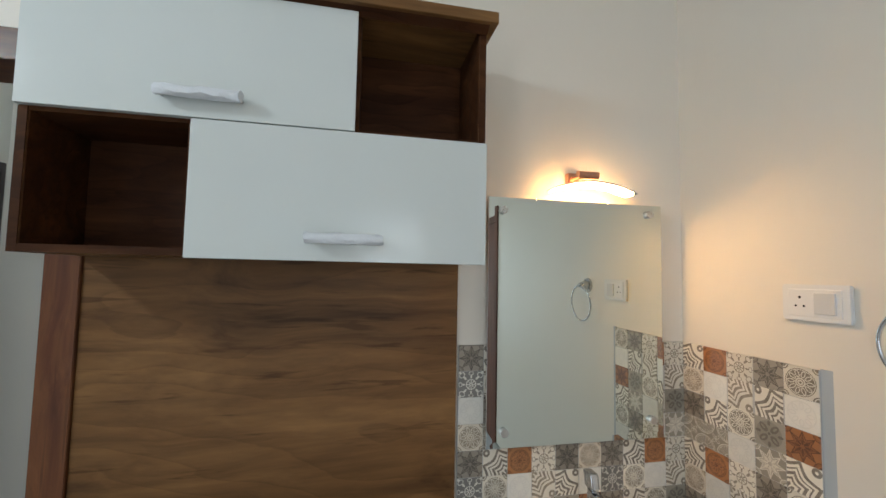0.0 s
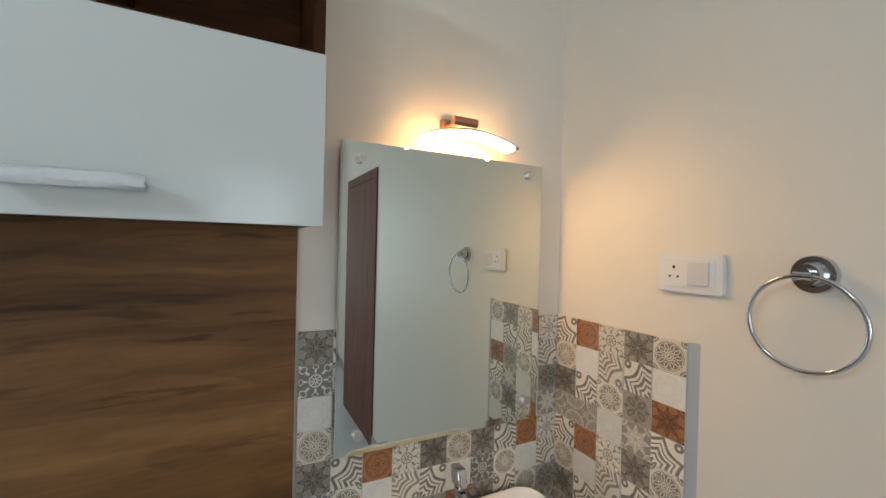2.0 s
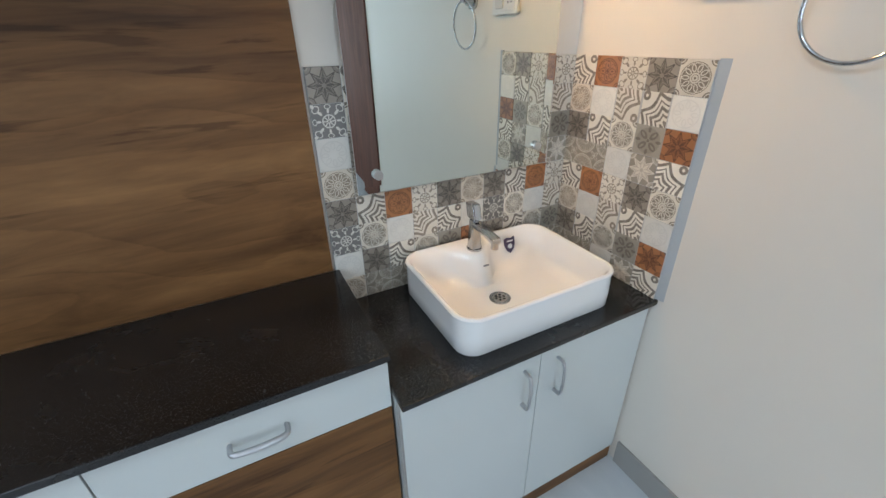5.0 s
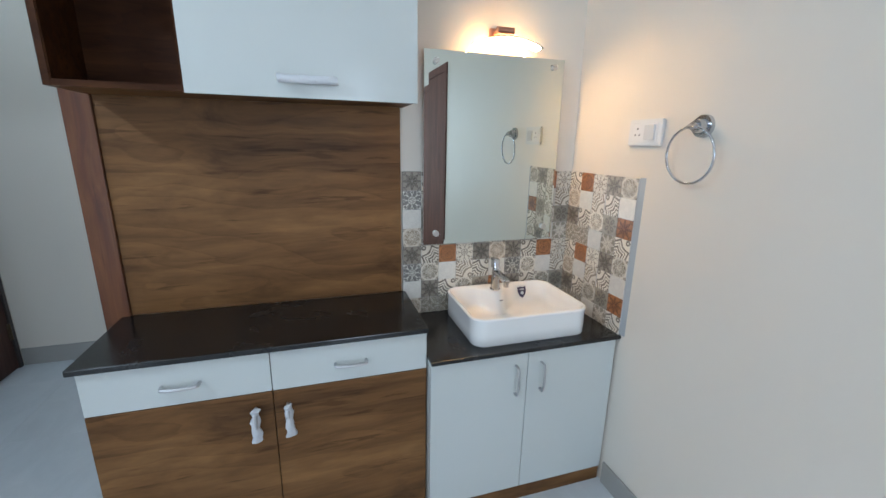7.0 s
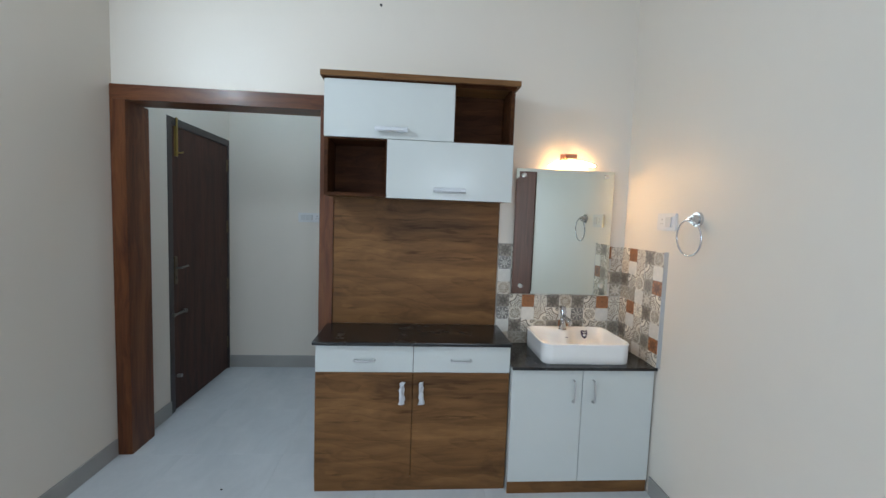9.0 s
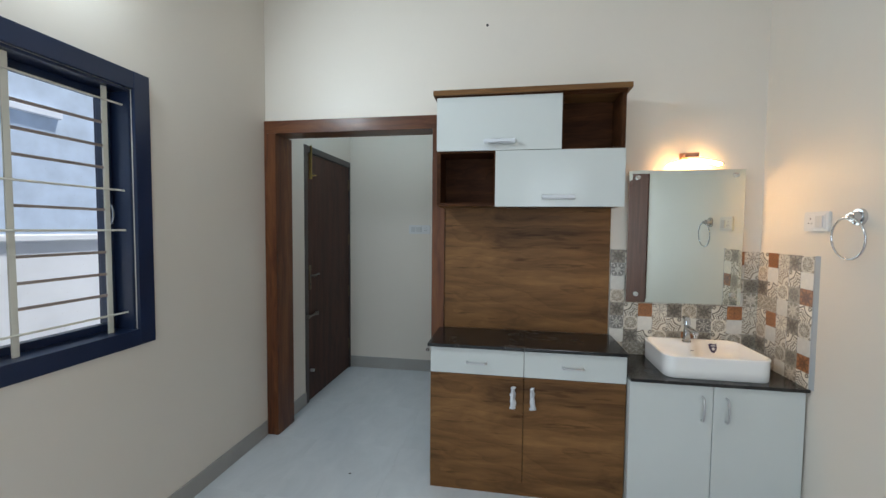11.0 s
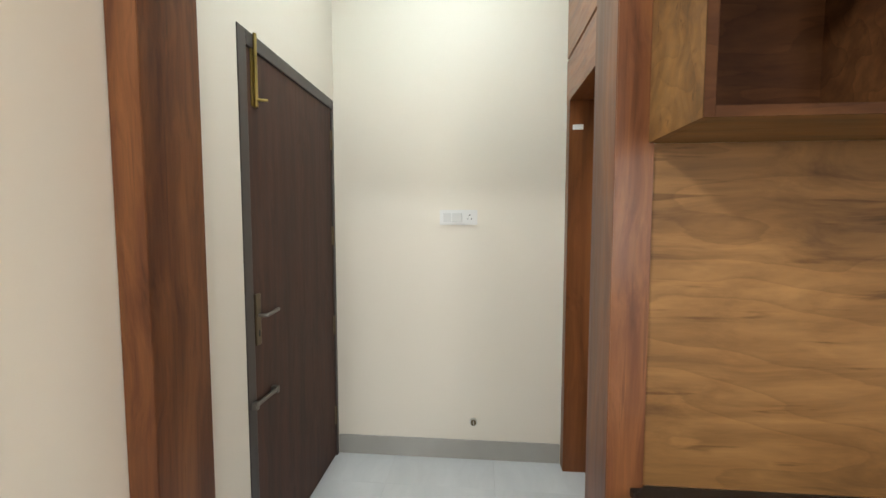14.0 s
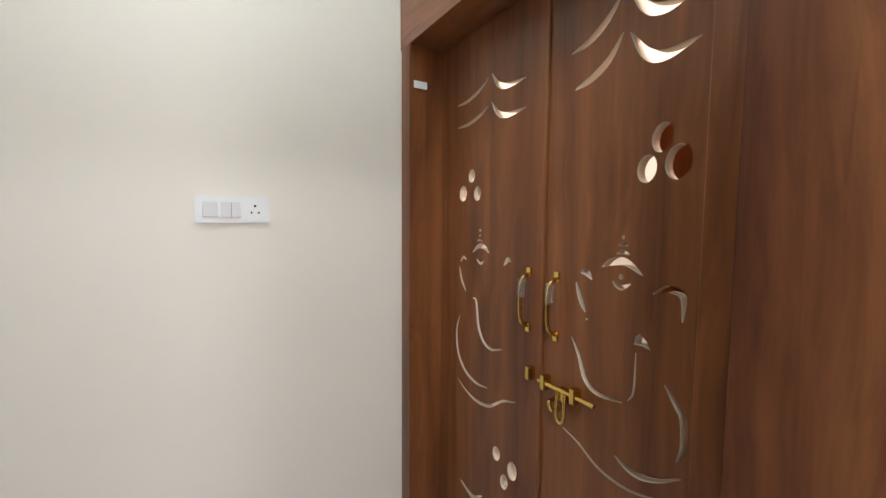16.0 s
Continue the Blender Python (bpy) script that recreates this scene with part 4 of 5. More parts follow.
def base_cabinet():
    cab = empty_thing("base_cabinet", (BX0, BF, 0), "low cabinet with white drawers above walnut laminate doors", "cabinet")
    back = NORTH - 0.002
    part("side_panel", box(BX0, BX0 + 0.018, BF + 0.019, back, 0, 0.817, 0.001), WALNUT, cab)
    part("side_panel", box(BX1 - 0.018, BX1, BF + 0.019, back, 0, 0.817, 0.001), WALNUT, cab)
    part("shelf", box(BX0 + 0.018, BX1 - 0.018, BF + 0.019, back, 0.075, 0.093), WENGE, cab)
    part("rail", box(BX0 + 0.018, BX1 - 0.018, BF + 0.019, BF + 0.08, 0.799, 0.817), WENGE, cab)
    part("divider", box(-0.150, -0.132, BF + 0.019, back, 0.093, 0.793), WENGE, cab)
    part("plinth", box(BX0 + 0.001, BX1 - 0.001, BF + 0.004, BF + 0.019, 0, 0.074, 0.001), WALNUT, cab)
    mid = -0.1415
    for x0, x1, hx in ((BX0, mid - 0.0015, -0.400), (mid + 0.0015, BX1, 0.117)):
        d = part("drawer_front", box(x0, x1, BF, BF + 0.018, 0.670, 0.8165, 0.0015), WHITE, cab, "glossy white drawer front")
        bow_handle(d, (hx, BF, 0.739), 0.105, "x")
    for x0, x1, hx in ((BX0, mid - 0.0015, -0.197), (mid + 0.0015, BX1, -0.097)):
        d = part("door", box(x0, x1, BF, BF + 0.018, 0.0755, 0.667, 0.0015), WALNUT, cab, "walnut laminate door")
        h = bow_handle(d, (hx, BF, 0.560), 0.105, "z")
        rnd = random.Random(int(abs(hx) * 1000))
        bm = bmesh.new()
        lean = -0.004 if hx < -0.15 else 0.006
        pts = [(hx + lean * t + rnd.uniform(-0.002, 0.002), BF - 0.026 + 0.004 * math.sin(7 * t), 0.620 - 0.116 * t) for t in (k / 11 for k in range(12))]
        tube(pts, 0.0125, bm, seg=10, flat=0.6)
        for v in bm.verts:
            t = (0.620 - v.co.z) / 0.116
            middle = hx + lean * t
            pinch = 0.95 + 0.45 * math.sin(9 * t + hx * 40) ** 2 + 1.0 * max(0.0, t - 0.5)
            v.co.x = middle + (v.co.x - middle) * pinch
            v.co += Vector((rnd.uniform(-1, 1), rnd.uniform(-1, 1), rnd.uniform(-1, 1))) * 0.0026
        part("wrap", bm, SLEEVE, h, "loose crumpled milky protective sleeve", smooth=True)


base_cabinet()
slab = box(-0.676, 0.390, 0.998, NORTH - 0.012, 0.8175, 0.8365, 0.003)
tagged(put_mesh("worktop", slab, GRANITE, base=(-0.676, 0.998, 0.8175)), "polished black granite worktop on the walnut base cabinet", "worktop")

VX0, VX1, VF = 0.392, 1.192, 0.972


def vanity_unit():
    cab = empty_thing("vanity_cabinet", (VX0, VF, 0), "white two-door vanity cabinet under the wash basin", "cabinet")
    back = NORTH - 0.002
    part("side_panel", box(VX0 + 0.001, VX0 + 0.018, VF + 0.019, back, 0, 0.707), WHITE, cab)
    part("side_panel", box(VX1 - 0.018, VX1, VF + 0.019, back, 0, 0.707), WHITE, cab)
    part("shelf", box(VX0 + 0.018, VX1 - 0.018, VF + 0.019, back, 0.074, 0.092), WHITE, cab)
    part("plinth", box(VX0 + 0.002, VX1 - 0.001, VF + 0.006, VF + 0.019, 0, 0.070, 0.001), WALNUT, cab, "walnut laminate plinth")
    mid = 0.786
    for x0, x1, hx in ((VX0 + 0.001, mid - 0.0015, 0.735), (mid + 0.0015, VX1, 0.846)):
        d = part("door", box(x0, x1, VF, VF + 0.018, 0.0715, 0.706, 0.0015), WHITE, cab, "glossy white cabinet door")
        bow_handle(d, (hx, VF, 0.590), 0.118, "z")


vanity_unit()
slab = box(0.3905, 1.2000, 0.954, NORTH - 0.012, 0.7075, 0.7240, 0.003)
tagged(put_mesh("worktop", slab, GRANITE, base=(0.3905, 0.954, 0.7075)), "polished black granite slab under the wash basin", "worktop")


def back_panel():
    bm = box(-0.646, 0.373, 1.394, NORTH - 0.001, 0.8370, 1.612, 0.001)
    tagged(put_mesh("back_panel", bm, WALNUT, base=(-0.646, 1.394, 0.8370)), "walnut laminate panel on the wall above the worktop", "wall panel")


back_panel()

UX0, UX1, UF, UB = -0.660, 0.386, 1.152, 1.383


def wall_cabinet():
    cab = empty_thing("wall_cabinet", (UX0, UF, 1.610), "wall cabinet with two white flaps and two open dark niches", "cabinet")
    f = UF + 0.019
    part("side_panel", box(UX0, UX0 + 0.018, f, UB, 1.612, 2.240, 0.001), WALNUT, cab)
    part("side_panel", box(UX1 - 0.018, UX1, f, NORTH - 0.001, 1.612, 2.240, 0.001), WALNUT, cab)
    part("bottom", box(UX0 + 0.018, UX1 - 0.018, f, UB + 0.010, 1.612, 1.630), WALNUT, cab)
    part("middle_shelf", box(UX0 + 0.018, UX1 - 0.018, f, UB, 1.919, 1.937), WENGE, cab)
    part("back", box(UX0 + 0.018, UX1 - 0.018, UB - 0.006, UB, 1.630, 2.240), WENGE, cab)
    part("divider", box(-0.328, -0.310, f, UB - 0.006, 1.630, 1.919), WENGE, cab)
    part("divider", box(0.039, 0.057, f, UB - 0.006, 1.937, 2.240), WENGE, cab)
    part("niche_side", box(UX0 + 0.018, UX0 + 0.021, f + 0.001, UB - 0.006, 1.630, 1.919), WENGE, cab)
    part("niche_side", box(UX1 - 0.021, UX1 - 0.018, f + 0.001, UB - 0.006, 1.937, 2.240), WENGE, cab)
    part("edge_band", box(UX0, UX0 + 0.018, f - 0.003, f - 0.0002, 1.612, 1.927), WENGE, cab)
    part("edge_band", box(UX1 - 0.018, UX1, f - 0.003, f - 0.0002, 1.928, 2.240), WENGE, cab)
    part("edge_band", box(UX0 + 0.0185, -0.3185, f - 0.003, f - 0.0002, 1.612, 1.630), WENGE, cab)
    part("crown", box(-0.678, 0.407, UF - 0.026, NORTH - 0.001, 2.2405, 2.270, 0.002), WALNUT, cab, "projecting walnut top board")
    part("crown_neck", prism([(UF + 0.004, 2.2400), (UF - 0.012, 2.2405), (UF + 0.012, 2.226)], "x", UX0, UX1), WENGE, cab)
    top = part("flap", box(UX0, 0.047, UF, UF + 0.018, 1.9285, 2.2385, 0.0015), WHITE, cab, "glossy white lift-up flap")
    low = part("flap", box(-0.318, UX1, UF, UF + 0.018, 1.607, 1.9255, 0.0015), WHITE, cab, "glossy white lift-up flap")
    bow_handle(top, (-0.296, UF, 1.975), 0.165, "x", wrap=True)
    bow_handle(low, (0.030, UF, 1.660), 0.165, "x", wrap=True)


wall_cabinet()

# ---- the mirror and its lamp ----
MX0, MX1, MZ0, MZ1, MF = 0.466, 1.092, 1.048, 1.832, 1.375


def wall_mirror():
    mir = empty_thing("wall_mirror", (MX0, MF, MZ0), "frameless rectangular wall mirror held by four steel studs", "mirror")
    bm = bmesh.new()
    rim = [bm.verts.new((x, MF + 0.0006, z)) for x, z in ((MX0, MZ0), (MX1, MZ0), (MX1, MZ1), (MX0, MZ1))]
    b = 0.019
    face = [bm.verts.new((x, MF, z)) for x, z in ((MX0 + b, MZ0 + b), (MX1 - b, MZ0 + b), (MX1 - b, MZ1 - b), (MX0 + b, MZ1 - b))]
    bm.faces.new(face)
    for i in range(4):
        j = (i + 1) % 4
        bm.faces.new((rim[i], rim[j], face[j], face[i]))
    bmesh.ops.recalc_face_normals(bm, faces=bm.faces)
    if bm.faces[:] and sum((f.normal.y for f in bm.faces)) > 0:
        bmesh.ops.reverse_faces(bm, faces=bm.faces)
    part("mirror_glass", bm, MIRROR, mir)
    part("backing", box(MX0, MX1, MF + 0.0010, MF + 0.006, MZ0, MZ1), EDGE, mir, "pale ground glass edge")
    for x, z in ((0.514, 1.790), (1.042, 1.800), (0.522, 1.097), (1.046, 1.108)):
        stud = part("stud", rod((x, MF - 0.012, z), (x, MF - 0.0005, z), 0.0125, seg=24), STEEL, mir, "round brushed steel stud", smooth=True)
        part("spacer", rod((x, MF + 0.006, z), (x, NORTH - 0.010, z), 0.009, seg=16), STEEL, stud, smooth=True)


wall_mirror()


def mirror_lamp():
    lamp = empty_thing("mirror_lamp", (0.785, 1.33, 1.86), "lit arched mirror lamp with a rose gold wall mount", "wall lamp")
    part("wall_plate", box(0.746, 0.788, NORTH - 0.020, NORTH, 1.893, 1.931, 0.004), COPPER, lamp)
    part("arm", rod((0.768, NORTH - 0.02, 1.912), (0.768, 1.335, 1.912), 0.010, seg=14), COPPER, lamp, smooth=True)
    part("knuckle", rod((0.750, 1.332, 1.912), (0.822, 1.332, 1.912), 0.012, seg=16), COPPER, lamp, smooth=True)
    cx, half, rise, steps = 0.797, 0.147, 0.030, 24

    def arc(t):
        return cx + half * t, 1.857 + rise * (1 - t * t)

    for name, y0, y1, up, thick, mat, note in (("arched_bar", 1.300, 1.348, 0.0, 0.005, CHROME, "thin chromed arched bar"), ("diffuser", 1.306, 1.352, -0.0055, 0.006, LAMP_GLOW, "glowing warm acrylic diffuser")):
        outline = []
        reach = 1.0 if name == "arched_bar" else 0.93
        for i in range(steps + 1):
            x, z = arc(reach * (-1 + 2 * i / steps))
            outline.append((x, z + up))
        for i in range(steps, -1, -1):
            x, z = arc(reach * (-1 + 2 * i / steps))
            outline.append((x, z + up - thick - (0.002 * (1 - ((x - cx) / (half * reach)) ** 2) if name == "diffuser" else 0)))
        part(name, prism(outline, "y", y0, y1), mat, lamp, note)


mirror_lamp()

# ---- the wash basin and its tap ----
def wash_basin():
    basin = empty_thing("wash_basin", (0.826, 1.20, 0.7240), "white ceramic countertop wash basin with a rounded rim", "wash basin")
    bm = bmesh.new()
    x0, x1, y0, y1 = 0.567, 1.078, 0.998, 1.386

    def ring(inset, z, r, back=0.0, swell=0.0):
        """One level of the bowl; the back side swells forward round the tap by swell."""
        line, points = rounded(x0 + inset, x1 - inset, y0 + inset, y1 - inset - back, r, 7), []
        gaps = sorted(range(len(line)), key=lambda i: -math.dist(line[i], line[(i + 1) % len(line)]))[:4]
        for i, (x, y) in enumerate(line):
            u, w = line[(i + 1) % len(line)]
            cuts = 24 if i in gaps else 1
            points += [(x + (u - x) * k / cuts, y + (w - y) * k / cuts) for k in range(cuts)]
        middle = (y0 + y1) / 2
        return [bm.verts.new((x, y - (swell * math.exp(-((x - 0.790) / 0.062) ** 2) if y > middle + 0.05 else 0), z)) for x, y in points]

    rings = [ring(0.010, 0.7242, 0.050), ring(0.006, 0.730, 0.052), ring(0.004, 0.772, 0.056), ring(0.003, 0.822, 0.062), ring(0.0, 0.834, 0.064), ring(0.003, 0.839, 0.062), ring(0.009, 0.840, 0.058),
             ring(0.013, 0.837, 0.055, 0.0, 0.080), ring(0.017, 0.828, 0.052, 0.006, 0.088), ring(0.024, 0.802, 0.051, 0.012, 0.090), ring(0.034, 0.772, 0.050, 0.018, 0.088), ring(0.052, 0.752, 0.058, 0.022, 0.071),
             ring(0.085, 0.745, 0.060, 0.03, 0.036), ring(0.135, 0.7425, 0.04, 0.01, 0.012)]
    for a, b in zip(rings, rings[1:]):
        for i in range(len(a)):
            j = (i + 1) % len(a)
            bm.faces.new((a[i], a[j], b[j], b[i]))
    bm.faces.new(rings[-1])
    bm.faces.new(rings[0][::-1])
    bmesh.ops.recalc_face_normals(bm, faces=bm.faces)
    part("bowl", bm, CERAMIC, basin, smooth=True)
    waste = part("waste", rod((0.786, 1.165, 0.7420), (0.786, 1.165, 0.7455), 0.031, seg=32), CHROME, basin, "chrome slotted waste", smooth=True)
    part("waste_cup", rod((0.786, 1.165, 0.7455), (0.786, 1.165, 0.7462), 0.022, seg=24), STEEL, waste)
    for k in range(6):
        a = k * math.tau / 6
        x, y = 0.786 + 0.013 * math.cos(a), 1.165 + 0.013 * math.sin(a)
        part("waste_hole", rod((x, y, 0.7462), (x, y, 0.7468), 0.0042, seg=12), BLACK, waste)
    part("waste_hole", rod((0.786, 1.165, 0.7462), (0.786, 1.165, 0.7468), 0.0042, seg=12), BLACK, waste)
    shield = [(0.918, 0.822), (0.932, 0.826), (0.946, 0.822), (0.960, 0.827), (0.962, 0.803), (0.956, 0.785), (0.942, 0.772), (0.928, 0.784), (0.920, 0.802)]
    tilt = [(x, z) for x, z in shield]
    bm = bmesh.new()
    lo = [bm.verts.new((x, 1.3455 - (0.828 - z) * 0.22 - 0.0015, z)) for x, z in tilt]
    hi = [bm.verts.new((x, 1.3455 - (0.828 - z) * 0.22 - 0.0027, z)) for x, z in tilt]
    bm.faces.new(lo[::-1]); bm.faces.new(hi)
    for i in range(len(lo)):
        j = (i + 1) % len(lo)
        bm.faces.new((lo[i], lo[j], hi[j], hi[i]))
    bmesh.ops.recalc_face_normals(bm, faces=bm.faces)
    tag = part("sticker", bm, PURPLE, basin, "dark purple shield-shaped sticker")
    part("sticker_seal", rod((0.942, 1.3372, 0.796), (0.942, 1.3352, 0.7965), 0.0085, seg=20), PAPER, tag)
    part("sticker_bar", box(0.930, 0.953, 1.3385, 1.3405, 0.811, 0.816), PAPER, tag)
    part("maker_mark", box(0.788, 0.806, 1.2565, 1.2600, 0.800, 0.804), GREY_PRINT, basin)


wash_basin()


def basin_tap():
    tap = empty_thing("basin_tap", (0.789, 1.315, 0.834), "chrome single-lever basin tap on the basin deck", "tap")
    x, y = 0.789, 1.315
    part("base", rod((x, y, 0.834), (x, y, 0.842), 0.024, seg=28), CHROME, tap, smooth=True)
    body = prism(rounded(x - 0.019, x + 0.019, y - 0.019, y + 0.019, 0.012, 4), "z", 0.842, 0.935, 0.001)
    for v in body.verts:
        k = 1 - 0.28 * (v.co.z - 0.842) / 0.093
        v.co.x, v.co.y = x + (v.co.x - x) * k, y + (v.co.y - y) * k
    part("body", body, CHROME, tap, smooth=True)
    sp = bmesh.new()
    box(x - 0.014, x + 0.014, y - 0.118, y + 0.010, 0.917, 0.934, 0.004, sp)
    for v in sp.verts:
        v.co.z -= max(0.0, (y - 0.02 - v.co.y)) * 0.16
    part("spout", sp, CHROME, tap, smooth=True)
    part("aerator", rod((x, y - 0.108, 0.885), (x, y - 0.108, 0.904), 0.011, seg=18), CHROME, tap, smooth=True)
    lever = box(x - 0.014, x + 0.014, y - 0.020, y + 0.024, 0.936, 0.982, 0.006)
    for v in lever.verts:
        v.co.y += (v.co.z - 0.936) * 0.25
    part("lever", lever, CHROME, tap, smooth=True)


basin_tap()

# ---- small fittings on the walls ----
def switch_plate_east():
    sw = empty_thing("socket_plate", (EAST, 0.967, 1.48), "white wall plate with a socket and a wide switch", "socket")
    x = EAST
    plate = prism(rounded(0.888, 1.046, 1.480, 1.573, 0.006, 3), "x", x - 0.012, x, 0.002)
    part("plate", plate, PLASTIC, sw)
    part("insert", box(x - 0.014, x - 0.011, 0.906, 1.028, 1.492, 1.561, 0.001), PLASTIC, sw)
    part("rocker", box(x - 0.019, x - 0.013, 0.917, 0.964, 1.500, 1.553, 0.002), KEY, sw, "pale grey rocker switch")
    for y, z, r in ((1.000, 1.540, 0.0038), (1.010, 1.518, 0.003), (0.990, 1.518, 0.003)):
        part("socket_hole", rod((x - 0.0146, y, z), (x - 0.0139, y, z), r, seg=14), BLACK, sw)


switch_plate_east()


def switch_plate_hall():
    sw = empty_thing("switch_plate", (-1.14, HALL_N, 1.42), "white wall plate with switches and a socket", "socket")
    y = HALL_N
    part("plate", prism(rounded(-1.254, -1.033, 1.424, 1.512, 0.006, 3), "y", y - 0.012, y, 0.002), PLASTIC, sw)
    for x0, x1, t in ((-1.232, -1.188, 0.016), (-1.180, -1.150, 0.016), (-1.150, -1.124, 0.026)):
        part("rocker", box(x0, x1, y - t, y - 0.011, 1.443, 1.493, 0.002), KEY, sw)
    for dx, dz, r in ((0, 0.012, 0.0042), (-0.011, -0.010, 0.0034), (0.011, -0.010, 0.0034)):
        part("socket_hole", rod((-1.078 + dx, y - 0.0128, 1.469 + dz), (-1.078 + dx, y - 0.0119, 1.469 + dz), r, seg=14), BLACK, sw)


switch_plate_hall()


def towel_ring():
    ring = empty_thing("towel_ring", (EAST, 0.725, 1.54), "chrome towel ring on a round wall rosette", "towel ring")
    y, z = 0.735, 1.541
    part("rosette", rod((EAST - 0.012, y, z), (EAST, y, z), 0.034, seg=36, r2=0.036), CHROME, ring, smooth=True)
    part("boss", rod((EAST - 0.036, y, z), (EAST - 0.012, y, z), 0.019, seg=28, r2=0.024), CHROME, ring, smooth=True)
    part("post", rod((EAST - 0.048, y - 0.014, z - 0.002), (EAST - 0.048, y + 0.014, z - 0.002), 0.008, seg=16), CHROME, ring, smooth=True)
    part("neck", rod((EAST - 0.05, y, z), (EAST - 0.034, y, z), 0.012, seg=20), CHROME, ring, smooth=True)
    cz, r = z - 0.089, 0.087
    pts = [(EAST - 0.048 + 0.010 * (1 - math.cos(a)) / 2, y + r * math.sin(a), cz + r * math.cos(a)) for a in (k * math.tau / 56 for k in range(56))]
    part("ring", tube(pts, 0.0042, seg=10, closed=True), CHROME, ring, smooth=True)


towel_ring()


def water_point():
    tap = empty_thing("water_outlet", (-1.050, HALL_N, 0.235), "capped grey metal water outlet in the wall", "pipe outlet")
    part("collar", rod((-1.050, HALL_N - 0.010, 0.232), (-1.050, HALL_N, 0.232), 0.024, seg=24), STEEL, tap, smooth=True)
    part("cap", rod((-1.050, HALL_N - 0.018, 0.232), (-1.050, HALL_N - 0.010, 0.232), 0.017, seg=18), ANTIQUE, tap, smooth=True)
    part("slot", box(-1.053, -1.047, HALL_N - 0.020, HALL_N - 0.018, 0.221, 0.243), STEEL, tap)


water_point()
tagged(put_mesh("wall_plug", rod((-0.390, NORTH - 0.003, 2.752), (-0.390, NORTH + 0.001, 2.752), 0.008, seg=14), BLACK, base=(-0.390, NORTH, 2.744)), "small dark screw hole high on the cream wall", "wall plug")

panel = empty_thing("ceiling_light", (-1.20, 1.98, 3.12), "square lit panel light on the hall ceiling", "ceiling light")
part("housing", box(-1.48, -0.92, 1.70, 2.26, 3.125, TOP, 0.003), PLASTIC, panel)
part("diffuser", box(-1.46, -0.94, 1.72, 2.24, 3.120, 3.126), PANEL_GLOW, panel)

bm = bmesh.new()
bmesh.ops.create_icosphere(bm, subdivisions=2, radius=0.006, matrix=Matrix.Translation((-1.155, 1.043, 0.003)) @ Matrix.Diagonal((1.3, 0.8, 0.5, 1)))
tagged(put_mesh("debris_crumb", bm, BLACK, base=(-1.155, 1.043, 0)), "tiny dark crumb of debris on the floor", "debris")

# ---- wall tiles of the splashback ----
def tile_mesh(name, wide, high, material):
    """One tile in its own plane: x across, z up, facing -y; its face carries the square from 0 to 1."""
    bm = bmesh.new()
    g, d, b = 0.0006, 0.008, 0.0009
    w, h = wide / 2 - g, high / 2 - g
    back = [bm.verts.new((x, 0, z)) for x, z in ((-w, -h), (w, -h), (w, h), (-w, h))]
    mid = [bm.verts.new((x, -d + b, z)) for x, z in ((-w, -h), (w, -h), (w, h), (-w, h))]
    top = [bm.verts.new((x, -d, z)) for x, z in ((-w + b, -h + b), (w - b, -h + b), (w - b, h - b), (-w + b, h - b))]
    uv = bm.loops.layers.uv.new("UVMap")
    faces = [bm.faces.new(top)]
    for p, q in ((back, mid), (mid, top)):
        for i in range(4):
            j = (i + 1) % 4
            faces.append(bm.faces.new((p[i], p[j], q[j], q[i])))
    bmesh.ops.recalc_face_normals(bm, faces=bm.faces)
    for f in bm.faces:
        for loop in f.loops:
            loop[uv].uv = (loop.vert.co.x / wide + 0.5, loop.vert.co.z / high + 0.5)
    mesh = bpy.data.meshes.new(name)
    bm.to_mesh(mesh)
    bm.free()
    mesh.materials.append(material)
    return mesh


def splashback(name, label, base, rows, columns, wide, high, top, place):
    bed = empty_thing(name, base, label, "wall tiles", kind="structure")
    meshes = {k: tile_mesh("tile", wide, high, m) for k, m in PRINTS.items()}
    for r, row in enumerate(rows):
        for c in range(columns):
            tile = new("tile", meshes[row[c]])
            tile.parent = bed
            quarter = {"E": (0, 270)[c % 2], "W": 90}.get(row[c], 0)
            m = place(c, top - high * (r + 0.5))
            tile.matrix_basis = Matrix.Translation(-Vector(base)) @ m @ Matrix.Rotation(radians(quarter), 4, "Y")
    return bed


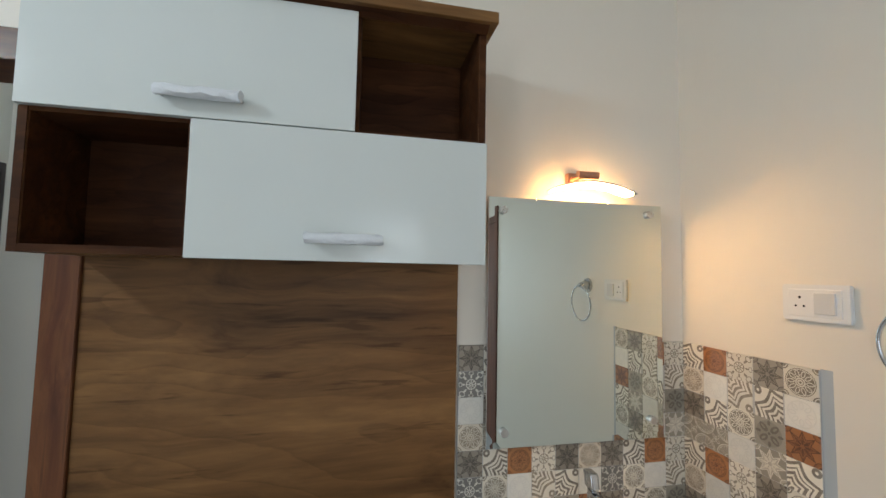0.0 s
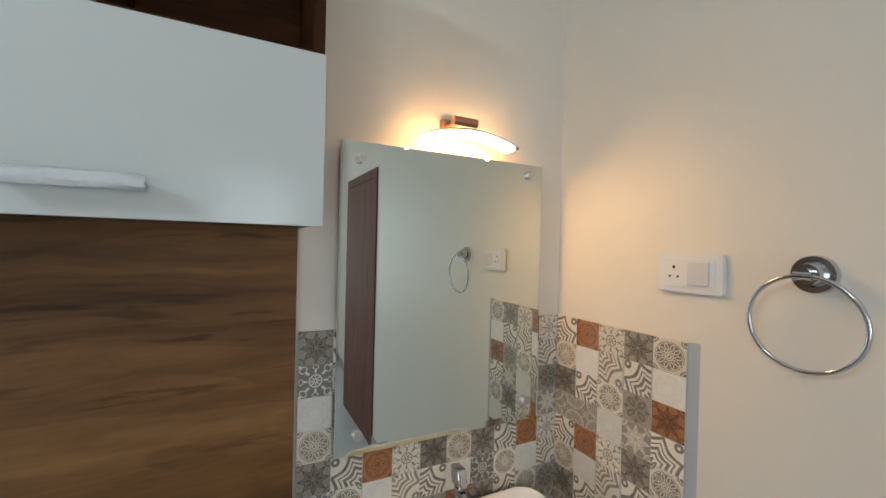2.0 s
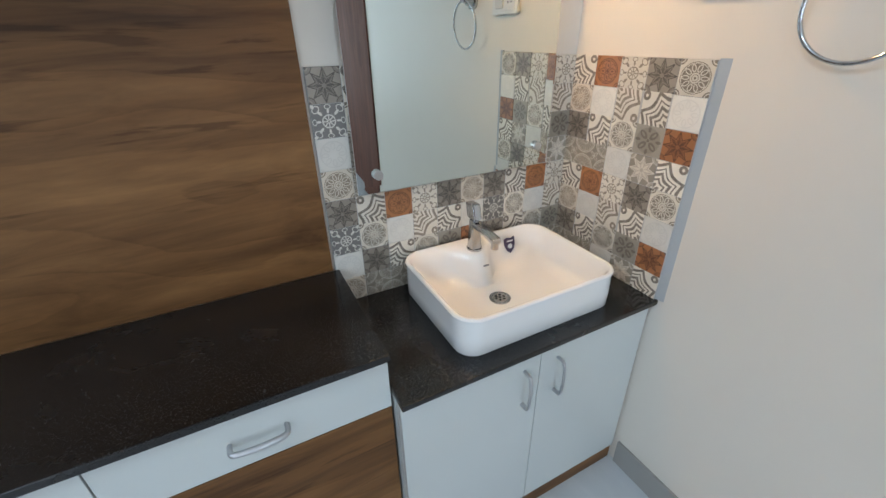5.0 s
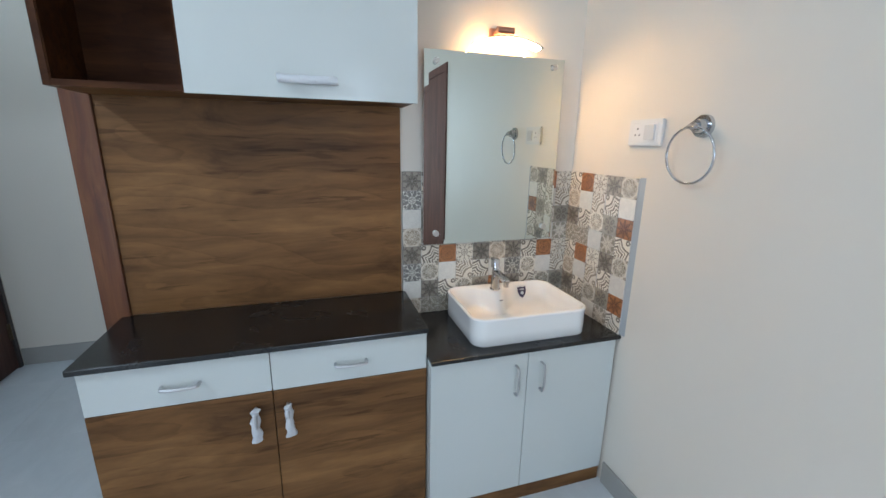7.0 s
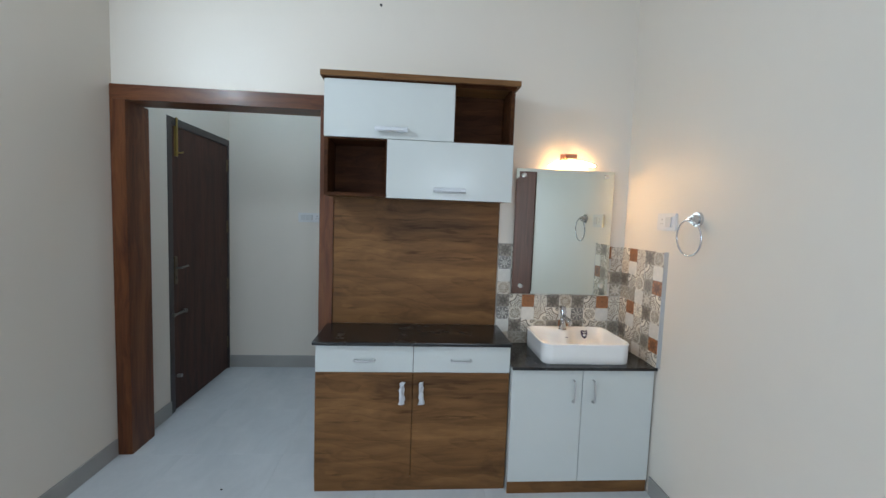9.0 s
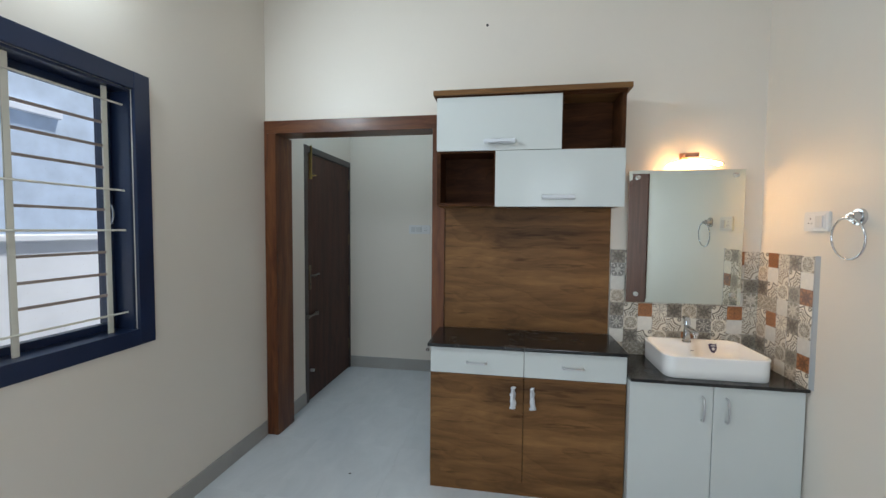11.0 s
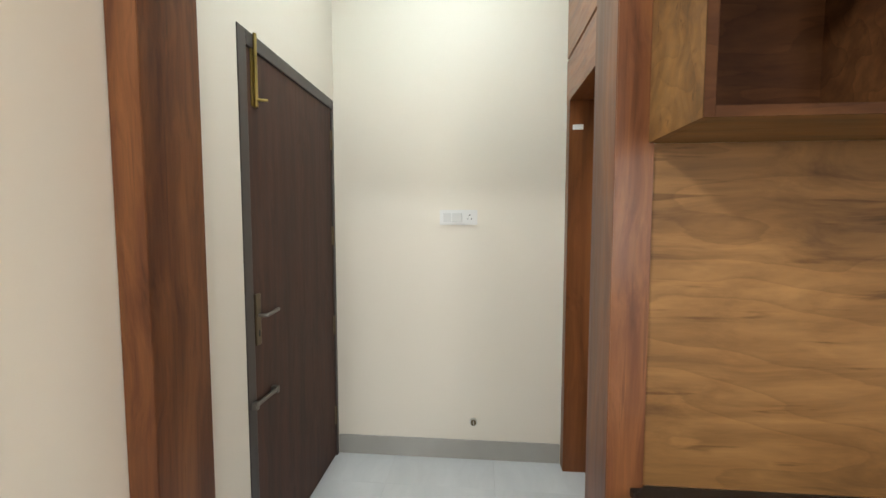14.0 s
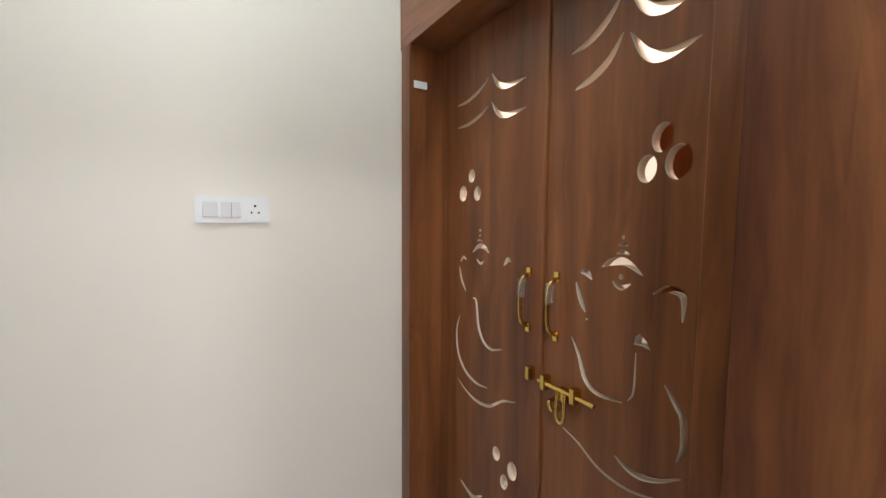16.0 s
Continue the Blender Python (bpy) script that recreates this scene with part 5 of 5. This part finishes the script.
HIGH = 0.0808
EAST_ROWS = ["ECXBA", "LDWED", "BEAGT", "HHDSE", "ECXBA", "LDWED", "BEAGT", "HHDSE"]
NORTH_ROWS = ["BECXBLBECX", "FADWEDFADW", "DBEAGTBEAG", "LHHDSEHHDS", "BECXBLBECX", "FADWEDFADW", "DBEAGTBEAG", "LHHDSEHHDS"]
TOP_Z = 1.361
splashback("splashback", "patchwork of printed patterned tiles on the wall behind the basin", (0.380, NORTH, 0.715), NORTH_ROWS, 10, 0.0818, HIGH, TOP_Z,
           lambda c, z: Matrix.Translation((0.381 + 0.0818 * (c + 0.5), NORTH - 0.002, z)))
splashback("splashback", "patchwork of printed patterned tiles on the wall beside the basin", (EAST, 0.965, 0.715), EAST_ROWS, 5, 0.0868, HIGH, TOP_Z,
           lambda c, z: Matrix.Translation((EAST - 0.002, 1.399 - 0.0868 * (c + 0.5), z)) @ Matrix.Rotation(radians(-90), 4, "Z"))
structure("tile_bed", box(0.3805, 1.194, NORTH - 0.0085, NORTH - 0.0005, 0.7245, TOP_Z - 0.001), GROUT, "grey mortar behind the wall tiles", "mortar")
structure("tile_bed", box(EAST - 0.0085, EAST - 0.0005, 0.9645, NORTH - 0.011, 0.7245, TOP_Z - 0.001), GROUT, "grey mortar behind the wall tiles", "mortar")
# thin wedge coloured as the shade the tile edge casts on the wall
structure("trim", prism([(EAST - 0.0055, 0.9640), (EAST - 0.0004, 0.9400), (EAST + 0.001, 0.9400), (EAST + 0.001, 0.9640)], "z", 0.7245, TOP_Z + 0.003), EDGE_SHADE, "narrow blue-grey strip painting the shade beside the wall tiles", "trim")

# ---- floor tiles ----
def floor_tiles():
    floor = bpy.data.objects["floor"]
    size = 0.5994
    meshes = {}
    for i in range(6):
        for j in range(11):
            x0, y0 = -2.13 + 0.6 * i, -3.42 + 0.6 * j
            x1, y1 = min(x0 + size, 1.44), min(y0 + size, 3.09)
            key = (round(x1 - x0, 4), round(y1 - y0, 4))
            if key not in meshes:
                bm = box(0, key[0], 0, key[1], -0.010, 0.0, 0.0003)
                mesh = bpy.data.meshes.new("floor_tile")
                bm.to_mesh(mesh)
                bm.free()
                mesh.materials.append(FLOOR)
                meshes[key] = mesh
            tile = new("floor_tile", meshes[key])
            tile.parent = floor
            tile.location = (x0, y0, 0)


floor_tiles()
